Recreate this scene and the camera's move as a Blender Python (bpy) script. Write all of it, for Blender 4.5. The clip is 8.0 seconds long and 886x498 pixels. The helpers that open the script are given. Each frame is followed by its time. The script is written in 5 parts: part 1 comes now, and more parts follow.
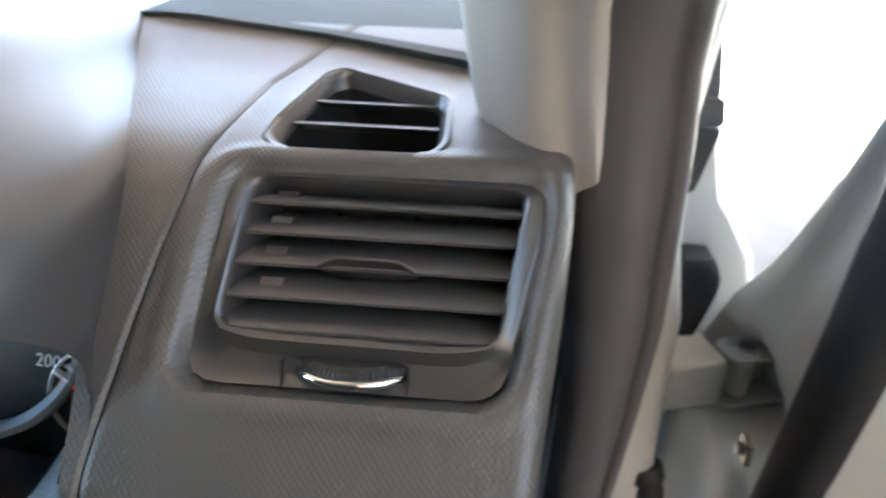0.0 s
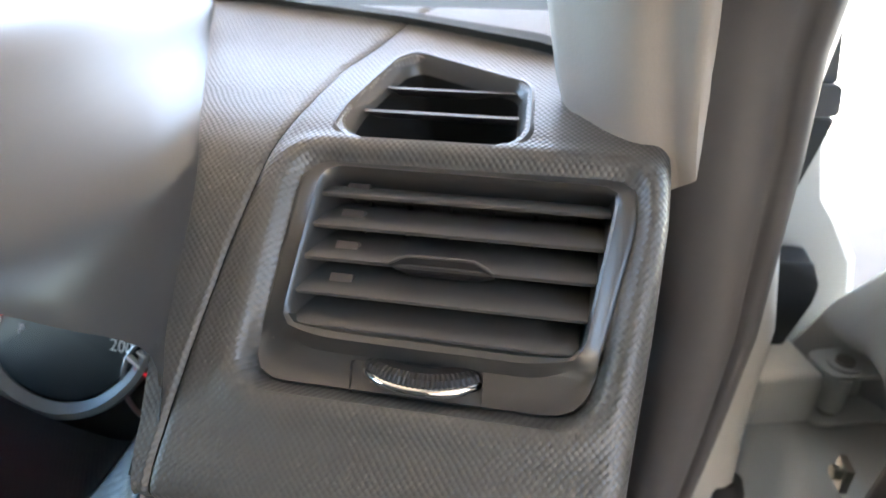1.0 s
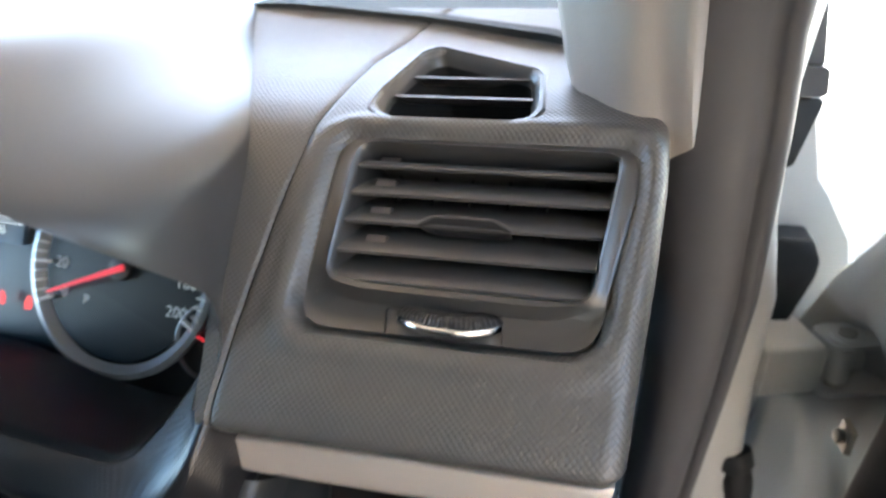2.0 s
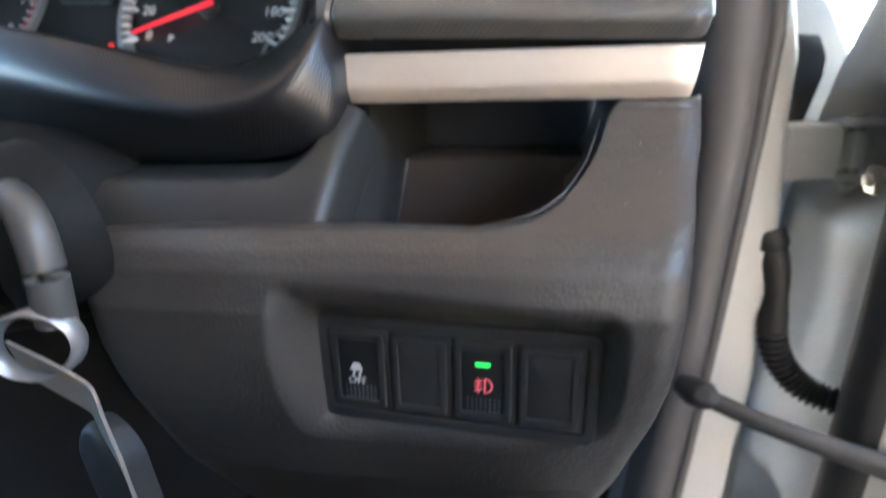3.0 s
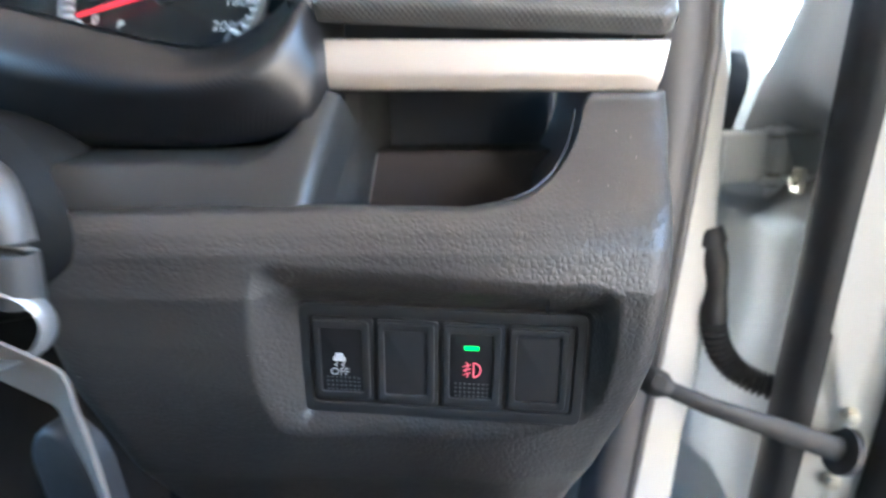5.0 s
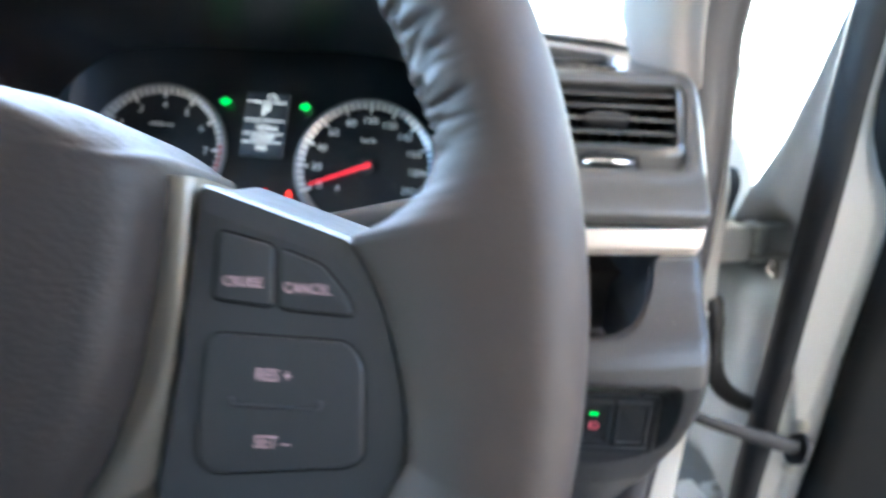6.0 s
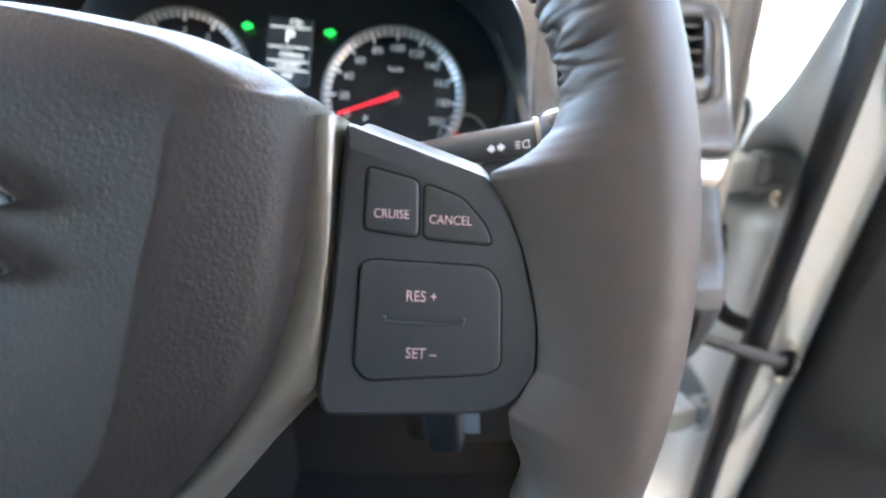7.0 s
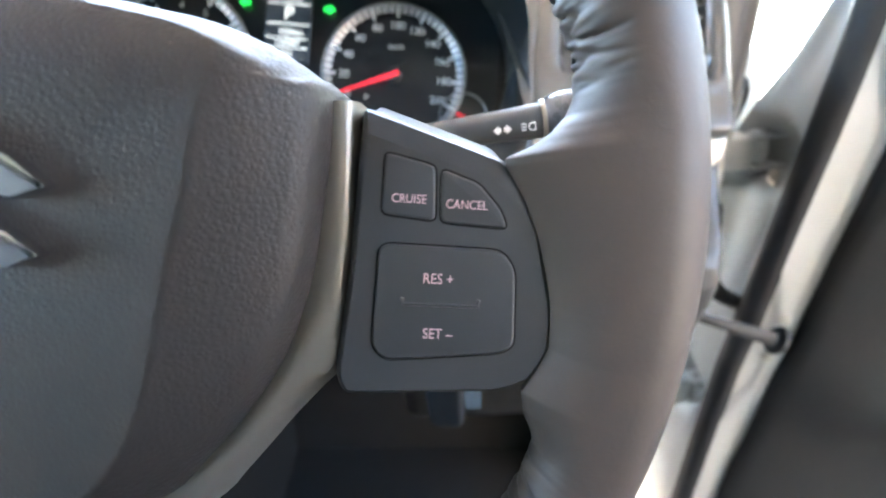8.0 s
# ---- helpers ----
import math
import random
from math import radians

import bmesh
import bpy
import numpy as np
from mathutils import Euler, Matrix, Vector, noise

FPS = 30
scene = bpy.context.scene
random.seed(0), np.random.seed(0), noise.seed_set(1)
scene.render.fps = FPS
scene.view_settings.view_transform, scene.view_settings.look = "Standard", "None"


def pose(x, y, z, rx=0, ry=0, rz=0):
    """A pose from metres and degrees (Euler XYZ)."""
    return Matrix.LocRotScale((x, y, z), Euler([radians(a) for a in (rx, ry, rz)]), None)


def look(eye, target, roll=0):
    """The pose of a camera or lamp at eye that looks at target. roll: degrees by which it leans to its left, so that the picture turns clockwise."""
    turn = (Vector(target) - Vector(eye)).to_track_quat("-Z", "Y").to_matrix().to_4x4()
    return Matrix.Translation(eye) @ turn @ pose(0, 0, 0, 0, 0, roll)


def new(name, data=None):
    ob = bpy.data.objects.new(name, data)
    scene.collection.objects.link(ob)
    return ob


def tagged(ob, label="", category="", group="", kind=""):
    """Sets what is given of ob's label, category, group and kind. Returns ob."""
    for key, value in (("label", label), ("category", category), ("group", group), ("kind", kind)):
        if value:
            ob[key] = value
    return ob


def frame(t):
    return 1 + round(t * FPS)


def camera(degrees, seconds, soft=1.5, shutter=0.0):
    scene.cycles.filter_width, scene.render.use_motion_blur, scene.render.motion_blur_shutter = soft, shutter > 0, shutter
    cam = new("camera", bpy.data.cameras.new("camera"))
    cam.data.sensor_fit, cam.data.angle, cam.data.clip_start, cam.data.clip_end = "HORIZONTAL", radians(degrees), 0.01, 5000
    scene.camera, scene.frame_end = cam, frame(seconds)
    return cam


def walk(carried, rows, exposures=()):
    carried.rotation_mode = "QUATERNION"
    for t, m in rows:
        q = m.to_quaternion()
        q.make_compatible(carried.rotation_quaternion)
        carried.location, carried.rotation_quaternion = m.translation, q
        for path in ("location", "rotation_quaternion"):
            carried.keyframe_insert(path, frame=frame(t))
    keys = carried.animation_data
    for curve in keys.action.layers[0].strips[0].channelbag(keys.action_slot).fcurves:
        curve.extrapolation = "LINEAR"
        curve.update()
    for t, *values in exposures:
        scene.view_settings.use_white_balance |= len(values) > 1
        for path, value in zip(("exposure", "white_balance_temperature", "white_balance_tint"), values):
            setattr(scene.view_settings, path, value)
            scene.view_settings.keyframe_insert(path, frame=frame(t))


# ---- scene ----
cam = camera(78.3, 8.0, soft=1.6, shutter=0.5)
cam.data.dof.use_dof = True
cam.data.dof.focus_distance = 0.175
cam.data.dof.aperture_fstop = 8.0
PATH = [
    (0.0, 0.3330, 0.4860, 1.1953, 62.67, 1.38, 9.00),
    (0.5, 0.3160, 0.4965, 1.1877, 62.13, 1.80, 12.69),
    (1.0, 0.3210, 0.4984, 1.1937, 61.31, 2.58, 14.53),
    (2.3, 0.3260, 0.4275, 1.1760, 65.44, 3.58, 16.03),
    (2.5, 0.3240, 0.3890, 1.1298, 68.66, 3.46, 15.37),
    (2.7, 0.3090, 0.3609, 1.0674, 71.02, 2.77, 14.09),
    (3.0, 0.2870, 0.3622, 1.0096, 73.39, 2.48, 12.87),
    (3.5, 0.2720, 0.3847, 0.9809, 74.53, 2.06, 9.92),
    (4.0, 0.2720, 0.3867, 0.9770, 75.31, 1.88, 7.86),
    (4.2, 0.2720, 0.3864, 0.9748, 75.18, 1.86, 7.36),
    (5.3, 0.2480, 0.3052, 1.0263, 75.79, 0.99, 4.22),
    (5.5, 0.2210, 0.2627, 1.0597, 75.67, 1.02, 3.62),
    (5.7, 0.1940, 0.2439, 1.0968, 74.24, 0.82, 3.04),
    (6.0, 0.1650, 0.2254, 1.1275, 72.36, 0.77, 2.19),
    (6.3, 0.1460, 0.2125, 1.1369, 70.22, 0.51, 1.52),
    (6.5, 0.1360, 0.2083, 1.1363, 68.33, 0.35, 0.97),
    (7.0, 0.1280, 0.2115, 1.1339, 64.78, 0.13, 0.35),
    (7.5, 0.1290, 0.2091, 1.1357, 63.15, -0.11, 0.02),
    (8.0, 0.1220, 0.2089, 1.1371, 62.37, -0.20, -0.28),
]
walk(cam, [(t, pose(x, y, z, rx, ry, rz)) for t, x, y, z, rx, ry, rz in PATH],
     exposures=[(0.0, 4.45, 7350, 5), (0.6, 4.48, 7350, 5), (1.2, 4.62, 7350, 5), (2.5, 4.6, 7100, 5), (3.0, 5.2, 6950, 5), (3.5, 5.62, 6800, 5), (4.2, 5.85, 6800, 5), (5.5, 5.85, 6350, 0), (6.0, 5.4, 6350, 2), (6.5, 5.38, 6650, 4), (7.0, 5.68, 6850, 4), (8.0, 5.83, 6950, 4)])

# ---- daylight ----
SUN_EL, SUN_AZ = 65.0, -10.0  # degrees; azimuth from north (+y), clockwise
world = bpy.data.worlds.new("sky")
scene.world = world
world.use_nodes = True
wn = world.node_tree.nodes
sky = wn.new("ShaderNodeTexSky")
sky.sky_type = "NISHITA"
sky.sun_disc = False
sky.ozone_density = 2.0
sky.dust_density = 1.0
sky.sun_elevation = radians(SUN_EL)
sky.sun_rotation = radians(SUN_AZ)
world.node_tree.links.new(sky.outputs[0], wn["Background"].inputs[0])
wn["Background"].inputs[1].default_value = 0.15
sun = new("sun", bpy.data.lights.new("sun", "SUN"))
sun.data.energy = 3.5
sun.data.angle = radians(0.5)
sun.data.color = (1.0, 0.95, 0.88)
sd = Vector((math.sin(radians(SUN_AZ)) * math.cos(radians(SUN_EL)), math.cos(radians(SUN_AZ)) * math.cos(radians(SUN_EL)), math.sin(radians(SUN_EL))))
sun.matrix_world = look(sd * 20, (0, 0, 0))

window_sky = new("window_sky", bpy.data.lights.new("window_sky", "AREA"))  # blue sky in the opening of the far side window
window_sky.data.shape = "RECTANGLE"
window_sky.data.size, window_sky.data.size_y = 0.28, 0.50
window_sky.data.energy = 0.17
window_sky.data.color = (0.04, 0.38, 1.0)
window_sky.matrix_world = look((-0.93, 0.27, 1.18), (0.3, 0.40, 1.08))

# ---- mesh helpers ----
def thing(name, label, category, loc, group="", kind=""):
    ob = new(name)
    ob.empty_display_size = 0.02
    ob.location = loc
    return tagged(ob, label, category, group, kind)


def link(name, bm, material, smooth=True, angle=40.0):
    bmesh.ops.recalc_face_normals(bm, faces=bm.faces)
    me = bpy.data.meshes.new(name)
    for f in bm.faces:
        f.smooth = smooth
    if smooth:
        for e in bm.edges:
            if len(e.link_faces) == 2 and e.calc_face_angle(0.0) > radians(angle):
                e.smooth = False
    bm.to_mesh(me)
    bm.free()
    me.materials.append(material)
    return new(name, me)


def base_of(ob):
    return base_of(ob.parent) @ Matrix.Translation(ob.location) if ob.parent and ob.type == "EMPTY" else Matrix.Translation(ob.location)


def part(name, bm, material, parent, label="", smooth=True, angle=40.0):
    """One mesh, in world coordinates, under a thing or under a part."""
    ob = link(name, bm, material, smooth, angle)
    ob.parent = parent
    if parent.type == "EMPTY":
        ob.matrix_parent_inverse = Matrix.Translation(parent.location).inverted()
    return tagged(ob, label)


def basis(origin, x, u):
    """A frame: its x, its up and the way out of its plane."""
    x = Vector(x).normalized()
    u = Vector(u)
    u = (u - x * u.dot(x)).normalized()
    n = x.cross(u)
    m = Matrix((x, u, n)).transposed().to_4x4()
    m.translation = Vector(origin)
    return m


def smooth_curve(pts, per=6, closed=False):
    """Catmull-Rom through the points."""
    p = [Vector(q) for q in pts]
    n = len(p)
    out = []
    for i in range(n if closed else n - 1):
        a, b, c, d = (p[(i + k) % n] if closed else p[min(max(i + k, 0), n - 1)] for k in (-1, 0, 1, 2))
        for j in range(per):
            t = j / per
            out.append(0.5 * ((2 * b) + (c - a) * t + (2 * a - 5 * b + 4 * c - d) * t * t + (3 * b - 3 * c + d - a) * t ** 3))
    if not closed:
        out.append(p[-1])
    return out


def rounded(outline, r, n=4):
    """A closed outline with its corners rounded."""
    p = [Vector(q) for q in outline]
    out = []
    for i, b in enumerate(p):
        a, c = p[i - 1], p[(i + 1) % len(p)]
        ra = min(r, 0.45 * (a - b).length, 0.45 * (c - b).length)
        s, e = b + (a - b).normalized() * ra, b + (c - b).normalized() * ra
        for k in range(n + 1):
            t = k / n
            out.append(s * (1 - t) ** 2 + b * 2 * t * (1 - t) + e * t * t)
    return out


def rrect(w, h, r, n=4):
    return rounded([(-w / 2, -h / 2), (w / 2, -h / 2), (w / 2, h / 2), (-w / 2, h / 2)], r, n)


def inset(outline, d):
    """Moves a closed, counter-clockwise outline inwards by d."""
    p = [Vector(q) for q in outline]
    n, out = len(p), []
    area = sum(p[i].x * p[(i + 1) % n].y - p[(i + 1) % n].x * p[i].y for i in range(n))
    s = 1 if area > 0 else -1
    for i in range(n):
        t = p[(i + 1) % n] - p[i - 1]
        t = t.normalized() if t.length > 1e-9 else Vector((1, 0))
        out.append(p[i] + Vector((-t.y, t.x)) * d * s)
    return out


def loft(rows, closed=False, cap0=False, cap1=False, uv=True, even=True):
    """Faces between rows of points; closed: each row is a ring."""
    bm = bmesh.new()
    vs = [[bm.verts.new(q) for q in r] for r in rows]
    lay = bm.loops.layers.uv.new("UVMap") if uv else None
    m = len(rows[0])
    us = np.zeros((len(rows), m + 1))
    ws = np.zeros((len(rows), m + 1))
    for i, r in enumerate(rows):
        for j in range(1, m + 1):
            us[i, j] = us[i, j - 1] + (Vector(r[j % m]) - Vector(r[j - 1])).length
        us[i] -= us[i, m // 2]
        if i:
            for j in range(m + 1):
                ws[i, j] = ws[i - 1, j] + (Vector(r[j % m]) - Vector(rows[i - 1][j % m])).length
    if even:
        ws[:] = ws.mean(axis=1)[:, None]
    for i in range(len(rows) - 1):
        for j in range(m if closed else m - 1):
            k = (j + 1) % m
            f = bm.faces.new((vs[i][j], vs[i][k], vs[i + 1][k], vs[i + 1][j]))
            if uv:
                for lp, (a, b) in zip(f.loops, ((i, j), (i, j + 1), (i + 1, j + 1), (i + 1, j))):
                    lp[lay].uv = (us[a, b], ws[a, b])
    if cap0:
        bm.faces.new(vs[0])
    if cap1:
        bm.faces.new(vs[-1])
    return bm


def join(*bms):
    out = bmesh.new()
    for b in bms:
        me = bpy.data.meshes.new("tmp")
        b.to_mesh(me)
        b.free()
        out.from_mesh(me)
        bpy.data.meshes.remove(me)
    return out


def plate(outline, m, z0, z1, bevel=0.0, steps=3):
    """A slab on an outline of the frame m, its upper edge rounded."""
    rings = [[m @ Vector((q[0], q[1], z0)) for q in outline]]
    if bevel:
        for k in range(steps + 1):
            a = math.pi / 2 * k / steps
            rings.append([m @ Vector((q[0], q[1], z1 - bevel * (1 - math.sin(a)))) for q in inset(outline, bevel * (1 - math.cos(a)))])
    else:
        rings.append([m @ Vector((q[0], q[1], z1)) for q in outline])
    return loft(rings, closed=True, cap0=True, cap1=True)


def frame_ring(outer, inner, m, z0, z1, bevel=0.001, depth=None):
    """A frame between two outlines of as many points, with rounded edges; the inner side goes down to depth."""
    depth = z0 if depth is None else depth
    rings = [[m @ Vector((q[0], q[1], z0)) for q in outer]]
    for k in range(4):
        a = math.pi / 2 * k / 3
        rings.append([m @ Vector((q[0], q[1], z1 - bevel * (1 - math.sin(a)))) for q in inset(outer, bevel * (1 - math.cos(a)))])
    for k in range(4):
        a = math.pi / 2 * (3 - k) / 3
        rings.append([m @ Vector((q[0], q[1], z1 - bevel * (1 - math.sin(a)))) for q in inset(inner, -bevel * (1 - math.cos(a)))])
    rings.append([m @ Vector((q[0], q[1], depth)) for q in inner])
    return loft(rings, closed=True)


def tube(points, radius, n=12, closed=False, flat=1.0, up=(0, 0, 1)):
    """A round or flattened bar along points; radius may be a list."""
    p = [Vector(q) for q in points]
    rows = []
    for i, q in enumerate(p):
        if closed:
            t = p[(i + 1) % len(p)] - p[i - 1]
        else:
            t = p[min(i + 1, len(p) - 1)] - p[max(i - 1, 0)]
        t.normalize()
        s = t.cross(Vector(up))
        s = s.normalized() if s.length > 1e-6 else Vector((1, 0, 0))
        w = s.cross(t)
        r = radius[i] if isinstance(radius, (list, tuple)) else radius
        rows.append([q + (s * math.cos(2 * math.pi * k / n) + w * flat * math.sin(2 * math.pi * k / n)) * r for k in range(n)])
    if closed:
        rows.append(rows[0])
        bm = loft(rows, closed=True)
        bmesh.ops.remove_doubles(bm, verts=bm.verts, dist=1e-7)
        return bm
    return loft(rows, closed=True, cap0=True, cap1=True)


def disc(m, r, z0, z1, n=32, bevel=0.0):
    return plate([(r * math.cos(2 * math.pi * k / n), r * math.sin(2 * math.pi * k / n)) for k in range(n)], m, z0, z1, bevel)


def block(lo, hi, bevel=0.0, m=None):
    w, h = hi[0] - lo[0], hi[1] - lo[1]
    c = Matrix.Translation(((lo[0] + hi[0]) / 2, (lo[1] + hi[1]) / 2, 0))
    m = (m @ c) if m else c
    return plate(rrect(w, h, max(bevel, 1e-5), 2), m, lo[2], hi[2], bevel)


def text_bm(s, size, m, depth=0.0002, align="CENTER"):
    cu = bpy.data.curves.new("text", "FONT")
    cu.body, cu.size, cu.align_x, cu.align_y, cu.extrude = s, size, align, "CENTER", depth / 2
    cu.resolution_u = 3
    ob = bpy.data.objects.new("text", cu)
    scene.collection.objects.link(ob)
    me = bpy.data.meshes.new_from_object(ob.evaluated_get(bpy.context.evaluated_depsgraph_get()))
    bpy.data.objects.remove(ob)
    bpy.data.curves.remove(cu)
    bm = bmesh.new()
    bm.from_mesh(me)
    bpy.data.meshes.remove(me)
    bm.transform(m)
    return bm


def sd_poly(px, py, poly):
    """Signed distances of points from an outline, inside negative."""
    d = np.full(px.shape, 1e9)
    inside = np.zeros(px.shape, bool)
    n = len(poly)
    for i in range(n):
        ax, ay = poly[i][0], poly[i][1]
        bx, by = poly[(i + 1) % n][0], poly[(i + 1) % n][1]
        ex, ey = bx - ax, by - ay
        t = np.clip(((px - ax) * ex + (py - ay) * ey) / (ex * ex + ey * ey + 1e-18), 0, 1)
        d = np.minimum(d, np.hypot(px - ax - t * ex, py - ay - t * ey))
        c = ((ay > py) != (by > py)) & (px < (bx - ax) * (py - ay) / (by - ay + 1e-18) + ax)
        inside ^= c
    return np.where(inside, -d, d)


def sstep(t):
    t = np.clip(t, 0, 1)
    return t * t * (3 - 2 * t)


# ---- materials ----
def mat(name, color, rough=0.5, metal=0.0, grain=None, vary=0.12, vary_scale=30.0, coat=0.0, emit=None, spec=0.5, dust=False):
    """grain: (kind, size in metres, depth in metres). kinds: fine, leather, weave, hair."""
    m = bpy.data.materials.new(name)
    m.use_nodes = True
    nt = m.node_tree
    b = nt.nodes["Principled BSDF"]
    b.inputs["Roughness"].default_value = rough
    b.inputs["Metallic"].default_value = metal
    b.inputs["Coat Weight"].default_value = coat
    b.inputs["Specular IOR Level"].default_value = spec
    tc = nt.nodes.new("ShaderNodeTexCoord")

    def node(kind, **inputs):
        q = nt.nodes.new(kind)
        for k, v in inputs.items():
            q.inputs[k].default_value = v
        return q

    def math_(op, a, b2):
        q = nt.nodes.new("ShaderNodeMath")
        q.operation = op
        for i, v in enumerate((a, b2)):
            if isinstance(v, (int, float)):
                q.inputs[i].default_value = v
            else:
                nt.links.new(v, q.inputs[i])
        return q.outputs[0]

    if vary:
        no = node("ShaderNodeTexNoise", Scale=vary_scale, Detail=5.0, Roughness=0.65)
        nt.links.new(tc.outputs["Object"], no.inputs["Vector"])
        mix = nt.nodes.new("ShaderNodeMix")
        mix.data_type = "RGBA"
        mix.inputs[6].default_value = (*[c * (1 - vary) for c in color], 1)
        mix.inputs[7].default_value = (*[min(1, c * (1 + vary)) for c in color], 1)
        nt.links.new(no.outputs["Fac"], mix.inputs[0])
        nt.links.new(mix.outputs[2], b.inputs["Base Color"])
        fine = node("ShaderNodeTexNoise", Scale=vary_scale * 7, Detail=3.0)
        nt.links.new(tc.outputs["Object"], fine.inputs["Vector"])
        mr = node("ShaderNodeMapRange")
        mr.inputs["To Min"].default_value = max(0.02, rough - 0.07)
        mr.inputs["To Max"].default_value = min(1.0, rough + 0.07)
        nt.links.new(fine.outputs["Fac"], mr.inputs["Value"])
        nt.links.new(mr.outputs[0], b.inputs["Roughness"])
    else:
        b.inputs["Base Color"].default_value = (*color, 1)
    if dust:  # sparse pale specks of dust in loose patches
        vo = node("ShaderNodeTexVoronoi", Scale=130.0)
        nt.links.new(tc.outputs["Object"], vo.inputs["Vector"])
        pa = node("ShaderNodeTexNoise", Scale=14.0, Detail=2.0)
        nt.links.new(tc.outputs["Object"], pa.inputs["Vector"])
        sep2 = nt.nodes.new("ShaderNodeSeparateColor")
        nt.links.new(vo.outputs["Color"], sep2.inputs[0])
        size2 = math_("MULTIPLY", math_("MULTIPLY", sep2.outputs[0], 0.075), math_("GREATER_THAN", math_("ADD", math_("MULTIPLY", sep2.outputs[1], 0.5), pa.outputs["Fac"]), 0.82))
        speck = math_("LESS_THAN", vo.outputs["Distance"], size2)
        mx2 = nt.nodes.new("ShaderNodeMix")
        mx2.data_type = "RGBA"
        nt.links.new(speck, mx2.inputs[0])
        nt.links.new(mix.outputs[2], mx2.inputs[6])
        mx2.inputs[7].default_value = (0.36, 0.34, 0.31, 1)
        nt.links.new(mx2.outputs[2], b.inputs["Base Color"])
    if emit:
        b.inputs["Emission Color"].default_value = (*emit[0], 1)
        b.inputs["Emission Strength"].default_value = emit[1]
    if grain:
        kind, size, depth = grain
        bump = node("ShaderNodeBump", Strength=1.0, Distance=depth)
        if kind == "fine":
            g = node("ShaderNodeTexNoise", Scale=1.0 / size, Detail=2.0)
            nt.links.new(tc.outputs["Object"], g.inputs["Vector"])
            h = g.outputs["Fac"]
        elif kind == "leather":
            warp = node("ShaderNodeTexNoise", Scale=0.5 / size, Detail=2.0)
            nt.links.new(tc.outputs["Object"], warp.inputs["Vector"])
            add = nt.nodes.new("ShaderNodeVectorMath")
            add.operation = "MULTIPLY_ADD"
            add.inputs[1].default_value = (size * 0.9,) * 3
            nt.links.new(warp.outputs["Color"], add.inputs[0])
            nt.links.new(tc.outputs["Object"], add.inputs[2])
            g = node("ShaderNodeTexVoronoi", Scale=1.0 / size)
            g.feature = "DISTANCE_TO_EDGE"
            nt.links.new(add.outputs[0], g.inputs["Vector"])
            cell = math_("POWER", math_("MINIMUM", math_("MULTIPLY", g.outputs["Distance"], 2.0), 1.0), 0.9)
            peb = node("ShaderNodeTexVoronoi", Scale=1.0 / size)
            peb.feature = "SMOOTH_F1"
            peb.inputs["Smoothness"].default_value = 0.7
            nt.links.new(add.outputs[0], peb.inputs["Vector"])
            f2 = node("ShaderNodeTexNoise", Scale=0.45 / size, Detail=3.0, Roughness=0.6)
            nt.links.new(tc.outputs["Object"], f2.inputs["Vector"])
            h = math_("ADD", math_("MULTIPLY", f2.outputs["Fac"], 0.7), math_("SUBTRACT", math_("MULTIPLY", cell, 0.35), math_("MULTIPLY", peb.outputs["Distance"], 0.55)))
        elif kind == "weave":
            sep = nt.nodes.new("ShaderNodeSeparateXYZ")
            nt.links.new(tc.outputs["UV"], sep.inputs[0])
            a = math_("COSINE", math_("MULTIPLY", sep.outputs[0], 2 * math.pi / size), 0)
            c = math_("COSINE", math_("MULTIPLY", sep.outputs[1], math.pi / (size * 0.58)), 0)
            h = math_("POWER", math_("MULTIPLY", math_("ADD", math_("MULTIPLY", a, c), 1.0), 0.5), 0.7)
        elif kind == "wrap":
            g = node("ShaderNodeTexNoise", Scale=1.0 / size, Detail=4.0, Roughness=0.6, Distortion=0.6)
            nt.links.new(tc.outputs["Object"], g.inputs["Vector"])
            h = g.outputs["Fac"]
        nt.links.new(h, bump.inputs["Height"])
        nt.links.new(bump.outputs["Normal"], b.inputs["Normal"])
    return m


M_WEAVE = mat("dash plastic, woven grain", (0.066, 0.064, 0.060), 0.40, grain=("weave", 0.0025, 0.00023), spec=0.8)
M_LEATHER = mat("dash plastic, leather grain", (0.050, 0.046, 0.042), 0.44, grain=("leather", 0.0021, 0.00025), dust=True, spec=0.6)
M_PAD = mat("dash top pad", (0.04, 0.042, 0.040), 0.8, grain=("leather", 0.0028, 0.0002), spec=0.2)
M_HOOD = mat("hood plastic", (0.045, 0.045, 0.044), 0.3, vary=0.0)
M_DARK = mat("black plastic", (0.016, 0.016, 0.017), 0.45, grain=("fine", 0.0008, 0.00005))
M_SWITCH = mat("switch plastic", (0.034, 0.034, 0.034), 0.36, grain=("fine", 0.0005, 0.00003), spec=0.7)
M_SLAT = mat("vent slat plastic", (0.066, 0.065, 0.063), 0.42, grain=("fine", 0.0006, 0.00003), spec=0.5)
M_BEZEL = mat("vent frame plastic", (0.036, 0.036, 0.035), 0.34, grain=("fine", 0.0006, 0.00003), spec=0.8)
M_COLUMN = mat("column shroud plastic", (0.012, 0.012, 0.0115), 0.62, grain=("fine", 0.0010, 0.0001), spec=0.15)
M_STRIP = mat("champagne trim paint", (0.6, 0.53, 0.46), 0.4, metal=0.35, vary=0.04, spec=0.5)
M_CHROME = mat("chrome", (0.80, 0.80, 0.80), 0.12, metal=1.0, vary=0.03)
